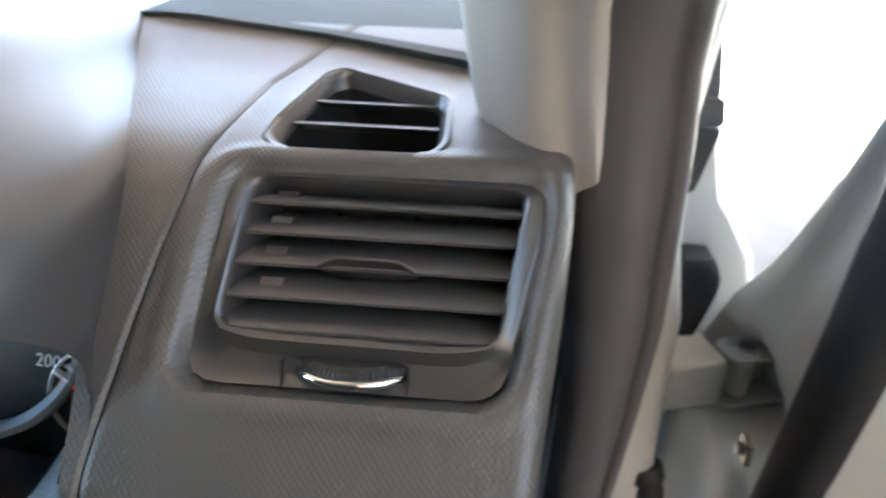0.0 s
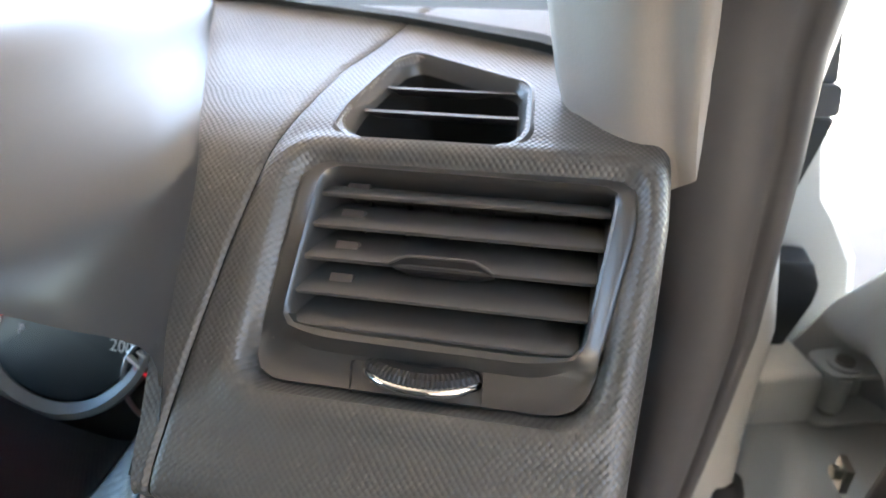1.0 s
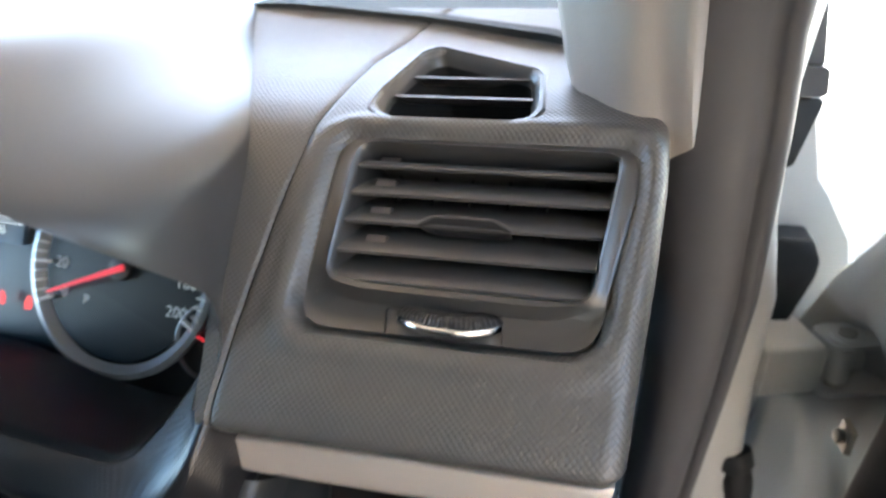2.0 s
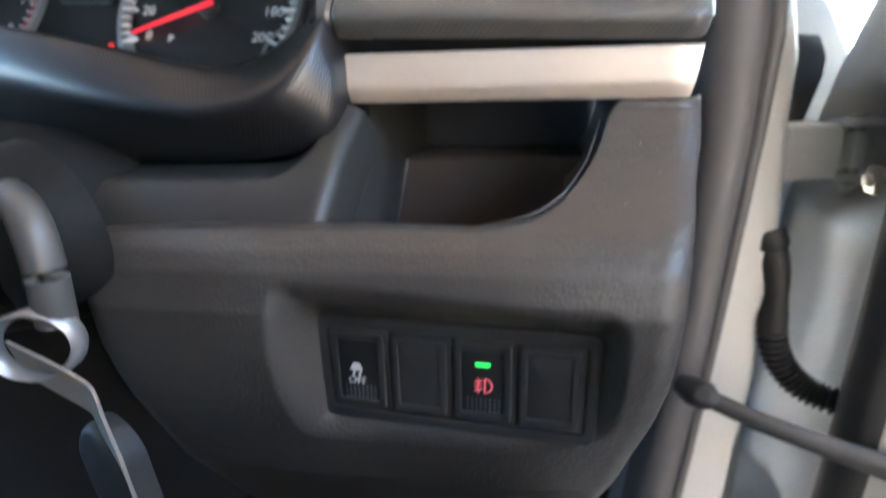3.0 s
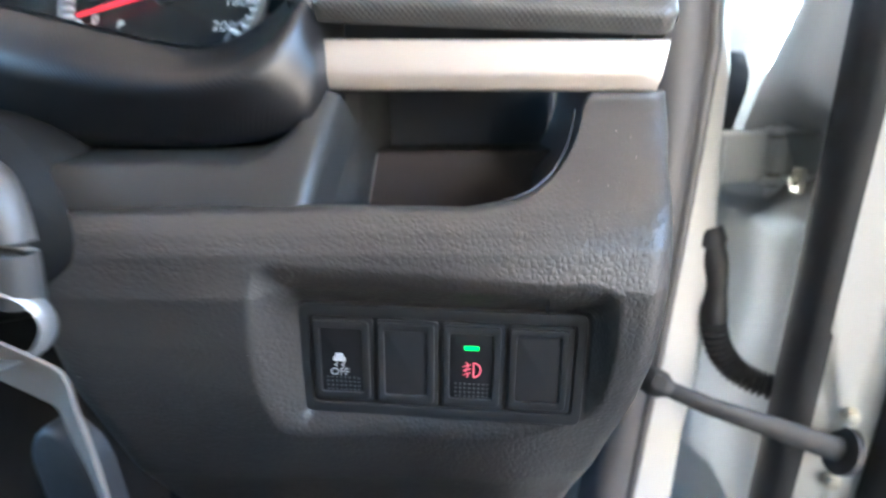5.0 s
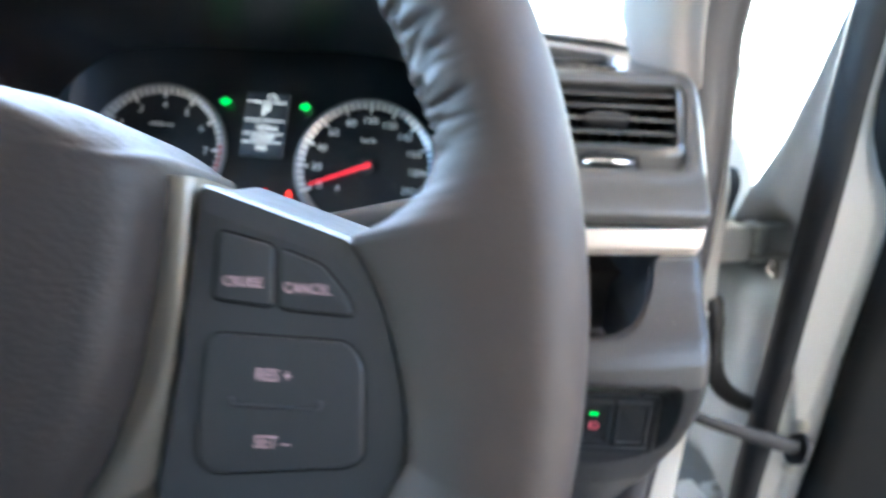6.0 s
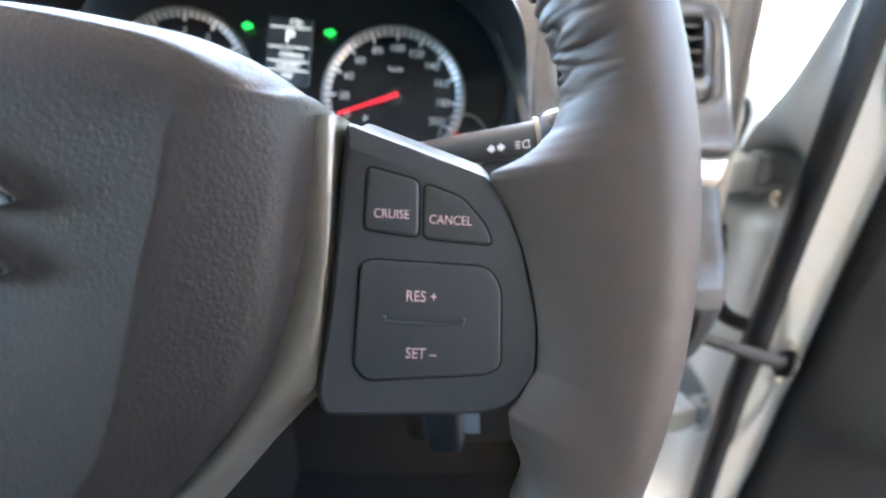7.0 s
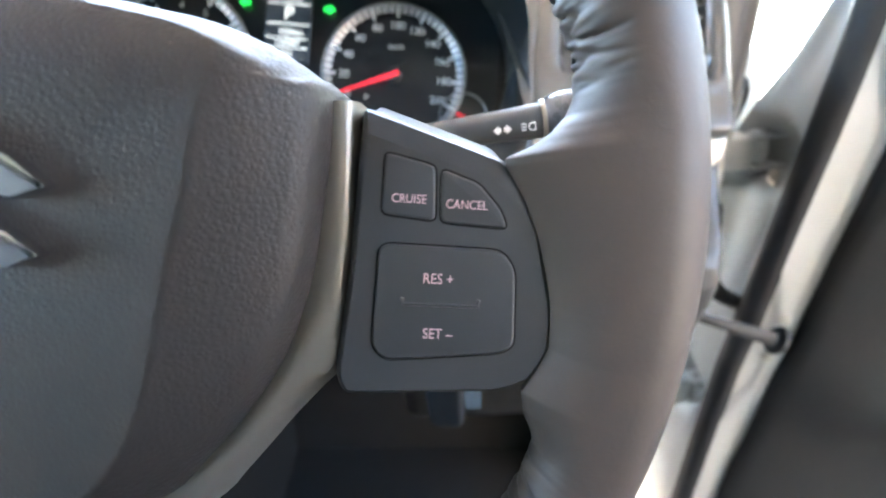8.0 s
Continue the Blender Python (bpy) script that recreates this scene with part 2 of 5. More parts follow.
M_SILVER = mat("satin silver trim", (0.28, 0.25, 0.21), 0.38, metal=0.55, vary=0.06)
M_RIM = mat("smooth wheel leather", (0.072, 0.055, 0.046), 0.55, grain=("wrap", 0.004, 0.00012), spec=0.4)
M_AIRBAG = mat("airbag cover, leather grain", (0.036, 0.029, 0.025), 0.55, grain=("leather", 0.0016, 0.00020), spec=0.4)
M_POD = mat("switch pod plastic", (0.046, 0.048, 0.050), 0.42, grain=("fine", 0.0006, 0.00003), spec=0.5)
M_RUBBER = mat("door seal rubber", (0.066, 0.064, 0.067), 0.5, grain=("fine", 0.0010, 0.00004))
M_BLACK = mat("black rubber", (0.018, 0.018, 0.019), 0.6, grain=("fine", 0.002, 0.0001))
M_TRIM = mat("pillar trim", (0.30, 0.275, 0.25), 0.8, grain=("fine", 0.0012, 0.00010), vary=0.06, spec=0.2)
M_PAINT = mat("white car paint", (0.45, 0.45, 0.437), 0.58, coat=0.05, vary=0.03, spec=0.4)
M_STEEL = mat("hinge steel, painted white", (0.55, 0.55, 0.53), 0.4, grain=("fine", 0.004, 0.0001), vary=0.08)
M_BOLT = mat("zinc bolt", (0.45, 0.42, 0.36), 0.35, metal=0.9)
M_MAT = mat("bin rubber mat", (0.06, 0.046, 0.04), 0.6, grain=("fine", 0.0010, 0.0001))
M_FACE = mat("dial face", (0.007, 0.008, 0.010), 0.35, vary=0.05)
M_RING = mat("dial ring silver", (0.3, 0.3, 0.3), 0.35, metal=0.6, vary=0.05)
M_WHITE = mat("white print", (0.75, 0.75, 0.75), 0.5, vary=0.0, emit=None)
M_PINK = mat("pale red print", (0.75, 0.50, 0.52), 0.5, vary=0.0)
M_RED = mat("lit red needle", (0.7, 0.02, 0.04), 0.4, vary=0.0, emit=((1, 0.03, 0.06), 0.025))
M_REDLAMP = mat("red warning lamp", (0.5, 0.01, 0.01), 0.4, vary=0.0, emit=((1, 0.03, 0.02), 0.06))
M_GREEN = mat("green lamp", (0.02, 0.5, 0.1), 0.4, vary=0.0, emit=((0.02, 1.0, 0.12), 0.045))
M_LCD = mat("display glass", (0.05, 0.06, 0.075), 0.3, vary=0.03)
M_LCDTEXT = mat("display segments", (0.7, 0.75, 0.8), 0.4, vary=0.0, emit=((0.85, 0.92, 1.0), 0.035))
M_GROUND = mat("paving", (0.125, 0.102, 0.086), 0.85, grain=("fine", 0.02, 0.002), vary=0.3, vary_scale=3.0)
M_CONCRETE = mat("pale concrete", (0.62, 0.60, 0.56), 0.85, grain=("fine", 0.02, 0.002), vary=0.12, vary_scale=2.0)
M_LINER = mat("roof lining", (0.30, 0.28, 0.25), 0.9, grain=("fine", 0.002, 0.0002), vary=0.05)
M_CABIN = mat("cabin cloth", (0.045, 0.039, 0.034), 0.9, grain=("fine", 0.002, 0.0003), vary=0.2)
M_CARPET = mat("carpet", (0.014, 0.0135, 0.013), 0.95, grain=("fine", 0.003, 0.0008), vary=0.3)
M_WEAVE2 = mat("inner plastic, woven grain", (0.010, 0.010, 0.011), 0.34, grain=("weave", 0.0020, 0.00009), spec=0.7)
M_SURROUND = mat("satin column surround", (0.030, 0.030, 0.028), 0.46, grain=("fine", 0.0010, 0.00008), spec=0.5)
M_ZINC = mat("bare hinge steel", (0.36, 0.34, 0.31), 0.38, metal=0.8, vary=0.15)
M_STRAP = mat("worn pale strap", (0.22, 0.19, 0.165), 0.5, grain=("fine", 0.001, 0.0001), vary=0.15)
M_KEY = mat("worn key metal", (0.10, 0.097, 0.093), 0.45, metal=0.3, grain=("fine", 0.002, 0.0001), vary=0.25)
M_CLIP = mat("brown translucent clip", (0.060, 0.052, 0.050), 0.35, vary=0.1)
M_BIN = mat("storage bin plastic", (0.085, 0.087, 0.094), 0.5, grain=("fine", 0.0010, 0.00008))
M_KNOB = mat("grey knob plastic", (0.085, 0.085, 0.087), 0.28, grain=("fine", 0.001, 0.00003))
# shade put into the colour: near-black for duct depths, button gaps, column core
M_VOID = mat("unlit depth", (0.018, 0.018, 0.018), 0.9, vary=0.0, spec=0.1)
M_LENS = bpy.data.materials.new("clear lens")
M_LENS.use_nodes = True
_nt = M_LENS.node_tree
_nt.nodes.remove(_nt.nodes["Principled BSDF"])
_mx, _tr, _gl = (_nt.nodes.new(k) for k in ("ShaderNodeMixShader", "ShaderNodeBsdfTransparent", "ShaderNodeBsdfGlossy"))
_gl.inputs["Roughness"].default_value = 0.06
_mx.inputs[0].default_value = 0.05
_nt.links.new(_tr.outputs[0], _mx.inputs[1])
_nt.links.new(_gl.outputs[0], _mx.inputs[2])
_nt.links.new(_mx.outputs[0], _nt.nodes["Material Output"].inputs[0])

# ---- dashboard: fascia round the side vent ----
PROFILE = [(.800, 1.166), (.76, 1.150), (.72, 1.1385), (.697, 1.131), (.68, 1.1215), (.66, 1.102), (.64, 1.080), (.628, 1.068),
           (.612, 1.0525), (.600, 1.042), (.595, 1.034), (.600, 1.026)]
ARC = np.r_[0, np.cumsum([(Vector(b) - Vector(a)).length for a, b in zip(PROFILE, PROFILE[1:])])]
_fine = smooth_curve(PROFILE, 10)
_fv = np.interp(np.arange(len(_fine)) / 10, np.arange(len(PROFILE)), ARC)
_fy, _fz = np.array([q.x for q in _fine]), np.array([q.y for q in _fine])


def fascia(x, v, drop=0.0):
    """The point of the fascia at x and at arc length v down its profile, moved in by drop."""
    y, z = np.interp(v, _fv, _fy), np.interp(v, _fv, _fz)
    y2, z2 = np.interp(v + 0.002, _fv, _fy), np.interp(v + 0.002, _fv, _fz)
    y1, z1 = np.interp(v - 0.002, _fv, _fy), np.interp(v - 0.002, _fv, _fz)
    ty, tz = y2 - y1, z2 - z1
    ln = math.hypot(ty, tz) or 1.0
    ny, nz = tz / ln, -ty / ln  # out of the surface, towards the driver
    return Vector((x, y + .08 * (x - .28) - ny * drop, z - .056 * (x - .28) - nz * drop))


def seam_x(v):
    return float(np.interp(v, [0, .0173, .06, .104, .139, .162, .19, .2216, .2601], [.238, .2285, .2100, .2048, .2000, .1957, .1915, .1890, .1887]))


def right_x(v):
    return float(np.interp(v, [0, .11, .14, .18, .2276, .2601], [.352, .352, .351, .3475, .342, .339]))


BEZEL = rounded([(.2150, .1238), (.3400, .1228), (.3410, .142), (.3270, .2085), (.2112, .2085)], .012, 6)
OPENING = rounded([(.2262, .1278), (.3325, .1285), (.3240, .1880), (.2222, .1868)], .006, 5)
DEMIST = rounded([(.2341, .1092), (.2278, .1036), (.2279, .0903), (.2357, .0535), (.2424, .0484), (.2884, .0678), (.2912, .0724), (.2938, .1017), (.2900, .1089)], .003, 3)


def fascia_sheet(xa, xb, pocket):
    rows, keep = [], []
    for v in np.arange(0, .2602, .0020):
        a, b = xa(v), xb(v)
        n = 120 if pocket else 60
        xs = np.linspace(a, b, n)
        rows.append([(x, v) for x in xs])
    px = np.array([[q[0] for q in r] for r in rows])
    pv = np.array([[q[1] for q in r] for r in rows])
    drop = np.zeros(px.shape)
    if pocket:
        d = sd_poly(px, pv, BEZEL)
        drop += (.0040 + .0050 * sstep((pv - .175) / .03)) * sstep((.0042 - d) / .0052)
        drop -= .0012 * np.exp(-((d - .0085) / .004) ** 2)
        d2 = sd_poly(px, pv, DEMIST)
        drop += .0100 * sstep((.0040 - d2) / .0045)
        hole = (sd_poly(px, pv, OPENING) < .0008) | (d2 < .0004)
        edge = np.array([[right_x(v) for v in r] for r in pv]) - px
        r0 = .009
        e = np.clip(r0 - edge, 0, r0)
        drop += r0 - np.sqrt(np.maximum(r0 * r0 - e * e, 0))
    # a fine roll of the edge at the joint
    js = np.abs(np.array([[seam_x(v) for v in r] for r in pv]) - px)
    drop += .0010 * sstep((.0024 - js) / .0024)
    pts = [[fascia(px[i, j], pv[i, j], drop[i, j]) for j in range(px.shape[1])] for i in range(px.shape[0])]
    bm = bmesh.new()
    lay = bm.loops.layers.uv.new("UVMap")
    vs = [[bm.verts.new(q) for q in r] for r in pts]
    for i in range(len(rows) - 1):
        for j in range(px.shape[1] - 1):
            if pocket and (hole[i, j] or hole[i, j + 1] or hole[i + 1, j] or hole[i + 1, j + 1]):
                continue
            f = bm.faces.new((vs[i][j], vs[i + 1][j], vs[i + 1][j + 1], vs[i][j + 1]))
            for lp, (a, b) in zip(f.loops, ((i, j), (i + 1, j), (i + 1, j + 1), (i, j + 1))):
                lp[lay].uv = (px[a, b], pv[a, b])
    if pocket:  # the outer end turns forward
        side = [[r[-1], r[-1] + Vector((.0005, .02, -.004)), r[-1] + Vector((0, .06, -.01))] for r in pts]
        col = [[bm.verts.new(q) for q in s] for s in side]
        for i in range(len(col) - 1):
            for k in range(2):
                bm.faces.new((col[i][k], col[i + 1][k], col[i + 1][k + 1], col[i][k + 1]))
        bmesh.ops.remove_doubles(bm, verts=bm.verts, dist=1e-6)
    loose = [v for v in bm.verts if not v.link_faces]
    bmesh.ops.delete(bm, geom=loose, context="VERTS")
    return bm


def dashboard():
    dash = thing("dashboard", "dark grey textured plastic dashboard with rounded end panel", "dashboard", (0.15, 0.70, 0.95), kind="structure")
    p = part("vent_panel", fascia_sheet(lambda v: seam_x(v) + .0003, right_x, True), M_WEAVE, dash, "grey plastic end panel with woven grain")
    part("inner_fascia", fascia_sheet(lambda v: float(np.interp(v, [0, .07, .10, .1336, .205, .2601], [.05, .07, .12, .158, .176, .185])), lambda v: seam_x(v) - .0003, False), M_WEAVE, dash)
    # a dark backing behind the joint
    back = [[fascia(seam_x(v) - .012, v, .006), fascia(seam_x(v) + .012, v, .006)] for v in np.arange(0, .2601, .01)]
    part("joint_backing", loft(back), M_DARK, dash)
    # top pad from the fascia's upper edge to the windscreen
    rows = []
    for k in range(9):
        t = k / 8
        rows.append([Vector((x, float(np.interp(x, [-.75, .1348, .2283, .3039, .352], [.800, .788, .780, .764, .748])) + t * .40,
                             float(np.interp(x, [-.75, .1348, .2283, .3039, .352], [1.185, 1.1775, 1.1655, 1.154, 1.135])) + .020 * math.sin(t * 2.0))) for x in np.linspace(-.75, .352, 60)])
    rows.insert(0, [q + Vector((0, .004, -.012)) for q in rows[0]])
    part("top_pad", loft(rows), M_PAD, dash, "soft dark grey dashboard top pad")
    return dash


dash = dashboard()


def side_vent():
    vent = thing("air_vent", "rectangular black side air vent with five horizontal slats", "air vent", fascia(.28, .17))

    def at(q, drop):
        return fascia(q[0], q[1], drop)

    # the bezel's ring between its outer line and the opening
    a, b = BEZEL, OPENING
    ca = sum((Vector(q) for q in OPENING), Vector((0, 0))) / len(OPENING)

    def resample(poly, n=96):
        out = []
        pts = [Vector(q) - ca for q in poly]
        for k in range(n):
            an = 2 * math.pi * k / n
            d = Vector((math.cos(an), math.sin(an)))
            best = 0
            for i in range(len(pts)):
                p, q = pts[i], pts[(i + 1) % len(pts)]
                e = q - p
                den = d.x * e.y - d.y * e.x
                if abs(den) < 1e-12:
                    continue
                t = (p.x * e.y - p.y * e.x) / den
                s = (p.x * d.y - p.y * d.x) / den
                if t > 0 and -1e-6 <= s <= 1 + 1e-6:
                    best = max(best, t)
            out.append(ca + d * best)
        return out

    A, B = resample(a), resample(b)

    def mix(t):
        return [p * (1 - t) + q * t for p, q in zip(A, B)]

    def lower(q):  # the flange below the opening lies deeper
        return .0050 * float(sstep(np.array((q[1] - .187) / .006)))

    rings = [[at(q, .008) for q in A]]
    rings += [[at(q, .0044 + .3 * lower(q)) for q in mix(.03)], [at(q, .0033 + .75 * lower(q)) for q in mix(.12)],
              [at(q, .0029 + .9 * lower(q)) for q in mix(.30)], [at(q, .0025 + .8 * lower(q)) for q in mix(.6)],
              [at(q, .0012) for q in mix(.82)], [at(q, .0020) for q in mix(.93)], [at(q, .0050) for q in mix(1.0)],
              [at(ca + (q - ca) * .985, .012) for q in B], [at(ca + (q - ca) * .96, .030) for q in B]]
    part("bezel", loft(rings, closed=True), M_BEZEL, vent, "satin black vent frame")
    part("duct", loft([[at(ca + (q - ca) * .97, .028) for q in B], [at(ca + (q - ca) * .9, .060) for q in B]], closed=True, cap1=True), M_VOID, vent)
    # slats
    for k in range(5):
        v0 = .1384 + .0122 * k
        xa, xb = .2232 - .0002 * k, .3335 - .0024 * k
        prof = [(.0009, .0052), (.0007, .0042), (0, .0036), (-.0008, .0038), (-.0050, .0082), (-.0130, .0180), (-.0195, .0270), (-.0180, .0285), (-.0036, .0098)]
        rows = [[fascia(x, v0 + dv, dr) for dv, dr in prof] for x in np.linspace(xa, xb, 12)]
        part("slat", loft(rows, closed=True, cap0=True, cap1=True), M_SLAT, vent)
    # upright vanes deep behind the slats
    for k in range(6):
        x = .238 + .0165 * k
        rows = [[fascia(x + dx, v, dr) for dx, dr in ((-.0007, .020), (.0007, .020), (.0007, .045), (-.0007, .045))] for v in np.linspace(.134, .186, 6)]
        part("vane", loft(rows, closed=True, cap0=True, cap1=True), M_DARK, vent)
    # small clips at the end of the slats
    for k in range(4):
        v0 = .1320 + .0122 * k
        rows = [[fascia(x, v0 + dv, dr) for dv, dr in ((-.0016, .0088), (.0018, .0080), (.0018, .014), (-.0016, .014))] for x in (.2325, .2410)]
        part("clip", loft(rows, closed=True, cap0=True, cap1=True), M_CLIP, vent)
    # the finger tab on the middle slat: a thin lip
    lip, flap = [], []
    for k in range(25):
        t = k / 24
        up = min(1.0, math.sin(math.pi * t) * 1.9)
        x, v = .2556 + .0368 * t, .1627 - .0030 * up
        lip.append(fascia(x, v, .0030 - .0016 * up))
        flap.append([fascia(x, v + .0003, .0030 - .0016 * up), fascia(x, v + .0012, .0034 - .0014 * up), fascia(x, .1632 + .0010 * up, .0060), fascia(x, .1634 + .0018 * up, .0100), fascia(x, .1630 + .0014 * up, .0140)])
    part("tab", tube(lip, [.0004] + [.0007] * 23 + [.0004], 8), M_SLAT, vent, "raised lip of the finger tab")
    part("tab_flap", loft(flap), M_DARK, vent, "underside of the finger tab", angle=80)
    # thumb wheel in its slot
    slot = [(.2470, .1975), (.2930, .1962), (.2938, .2085), (.2485, .2092)]
    rings = [[at(q, .0050) for q in rounded(slot, .002)], [at(q, .0160) for q in rounded(slot, .002)]]
    part("slot", loft(rings, closed=True, cap1=True), M_BLACK, vent)
    m = basis((.2730, .6246, 1.0670), fascia(.30, .20) - fascia(.24, .20), (0, .29, .957))
    R, HALF = .0255, .0212

    def turned(s, u, w):  # a point of the wheel's edge: s along the arc, u across its thickness, w outwards
        x = HALF * s
        f = (R + w) / R
        return m @ Vector((x * f, u, math.sqrt(R * R - x * x) * f - R))

    ribs = []
    for k in range(97):
        s, rib = 2 * k / 96 - 1, (.0005 if k % 4 in (1, 2) else 0.0)
        ribs.append([turned(s, .0016, -.0004), turned(s, .0022, .0002 + rib), turned(s, .0042, -.0010 + rib), turned(s, .0054, -.0034 + rib), turned(s, .0056, -.0075)])
    part("thumb_wheel", loft(ribs), M_DARK, vent, "ribbed black thumb wheel", smooth=False)
    band = [[turned(2 * k / 48 - 1, u, w) for u, w in ((-.0030, -.0030), (-.0022, -.0003), (-.0012, .0008), (.0004, .0010), (.0014, .0006), (.0018, -.0004))] for k in range(49)]
    part("chrome_band", loft(band), M_CHROME, vent, "bright chrome band", angle=60)
    return vent


def demister():
    d = thing("demister_vent", "small black side window demister vent with two slats", "air vent", fascia(.262, .085))
    ca = sum((Vector(q) for q in DEMIST), Vector((0, 0))) / len(DEMIST)
    out = [ca + (Vector(q) - ca) * 1.10 for q in DEMIST]
    rings = [[fascia(q[0], q[1], dr) for q in [ca + (Vector(p) - ca) * s for p in DEMIST]] for s, dr in
             ((1.23, .003), (1.20, -.0004), (1.16, -.0006), (1.10, .0012), (1.03, .0046), (.995, .0075), (.96, .025))]
    part("frame", loft(rings[:6], closed=True), M_HOOD, d, "smooth grey vent frame")
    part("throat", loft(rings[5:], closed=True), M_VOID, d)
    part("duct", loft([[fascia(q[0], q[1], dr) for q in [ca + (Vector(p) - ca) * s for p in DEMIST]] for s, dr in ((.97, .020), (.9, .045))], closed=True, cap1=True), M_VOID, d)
    for v0, xa, xb in ((.0672, .2325, .2905), (.0874, .2285, .2930)):
        rows = [[fascia(x, v0 + dv, dr) for dv, dr in ((0, .0040), (.0016, .0040), (-.0075, .0125), (-.0085, .0118))] for x in (xa, (xa + xb) / 2, xb)]
        part("slat", loft(rows, closed=True, cap0=True, cap1=True), M_SLAT, d)
    return d


side_vent()
demister()


# ---- champagne strip, storage bin and lower panel ----
def trim_strip():
    s = thing("trim_strip", "pale champagne coloured trim strip under the vent panel", "trim strip", (.26, .60, 1.01))
    sec = rounded([(.014, 1.0042), (.0022, 1.0042), (-.0006, 1.0046), (-.0042, 1.0105), (-.0040, 1.0140), (-.0020, 1.0250), (.014, 1.0255)], .0016, 4)
    rows = []
    for k, x in enumerate(np.linspace(.1835, .3375, 24)):
        t = k / 23
        dy, dz = .5975 + .009 * t, -.0035 * t
        end = .0025 if k in (0, 23) else 0.0
        rows.append([Vector((x - (.004 * (1.0255 - q.y) / .02 if k == 23 else 0), q.x + dy + end, q.y + dz)) for q in sec])
    part("bar", loft(rows, closed=True, cap0=True, cap1=True), M_STRIP, s)
    return s


def panel_y(z):
    return float(np.interp(z, [.70, .75, .79, .83, .864, .88, .895, .91, .93, .945, .952, .958, .9685, .98, .998],
                           [.655, .625, .598, .570, .5535, .5460, .5405, .5365, .5345, .5385, .5435, .550, .566, .581, .6005]))


def lip_z(x):
    return float(np.interp(x, [.05, .093, .152, .207, .253, .272, .279, .286, .2905, .2945, .2975, .2997, .303, .40],
                           [.955, .9585, .9606, .960, .959, .9614, .9640, .9685, .9735, .9795, .9870, .996, 1.0015, 1.0010]))


SWITCH_M = basis((.2416, .5560, .8945), (.9995, 0, -.031), (.035, -.040, .9985))
RECESS = rounded([(-.0660, .0465), (.0655, .0395), (.0655, -.0020), (.0625, -.0420), (-.0660, -.0330), (-.0695, -.0040)], .009, 5)
RECESS_FLOOR = rounded([(-.0580, .0256), (.0590, .0256), (.0590, -.0258), (-.0556, -.0246)], .004, 4)


def lower_panel():
    p = part("lower_panel", lower_sheet(), M_LEATHER, dash, "dark grey leather-grained lower dashboard panel", angle=75)
    return p


def lower_sheet():
    xs = np.concatenate([np.linspace(.086, .165, 34), np.linspace(.1662, .3140, 150), np.linspace(.3155, .3365, 18)])
    nz = 250
    rows = []
    inv = SWITCH_M.inverted()
    for i in range(-3, nz + 1):
        r = []
        for x in xs:
            zt = lip_z(x)
            if i <= 0:
                a, b = {-3: (.0105, -.020), -2: (.0090, -.005), -1: (.0045, .0002), 0: (0.0012, -.0006)}[i]
                z, extra, zz = zt, a, zt + b
            else:
                z = zt + (.70 - zt) * (i / nz)
                zz, extra = z, 0.0
            y = panel_y(z) + extra
            # softer shoulder just under the lip
            y += .010 * .5 * (x - .27 + math.hypot(x - .27, .03)) / .065 * (1 - .4 * float(sstep(np.array((z - .975) / .022)))) - .004 * float(sstep(np.array((.22 - x) / .06)))
            # the outer end and the column end turn forward
            edge = float(np.interp(z, [.70, .80, .852, .873, .896, .914, .935, .950, .968, .982, .999], [.2920, .3060, .3170, .3222, .3263, .3280, .3292, .3305, .3345, .3385, .3400]))
            d = max(0.0, .012 - (.3365 - x))
            y += .012 - math.sqrt(max(.012 ** 2 - d * d, 0)) if d > 0 else 0
            xx = x - (.3365 - edge) * float(sstep(np.array((x - .26) / .0765)))
            d = max(0.0, .016 - (x - .086))
            y += .016 - math.sqrt(max(.016 ** 2 - d * d, 0)) if d > 0 else 0
            r.append(Vector((xx, y, zz)))
        rows.append(r)
    P = np.array([[tuple(q) for q in r] for r in rows])
    im = np.array(inv)
    L = P @ im[:3, :3].T + im[:3, 3]
    a = -sd_poly(L[..., 0], L[..., 1], RECESS) + .0012
    b = np.maximum(sd_poly(L[..., 0], L[..., 1], RECESS_FLOOR), 0)
    w = np.clip(a, 0, 1) / np.maximum(np.clip(a, 0, 1) + b, 1e-6)
    w = w ** 1.35
    L[..., 2] = L[..., 2] * (1 - w) + np.minimum(L[..., 2], -.0005) * w
    fm = np.array(SWITCH_M)
    P = L @ fm[:3, :3].T + fm[:3, 3]
    rows = [[Vector(q) for q in r] for r in P]
    return loft(rows)


lower_panel()
trim_strip()


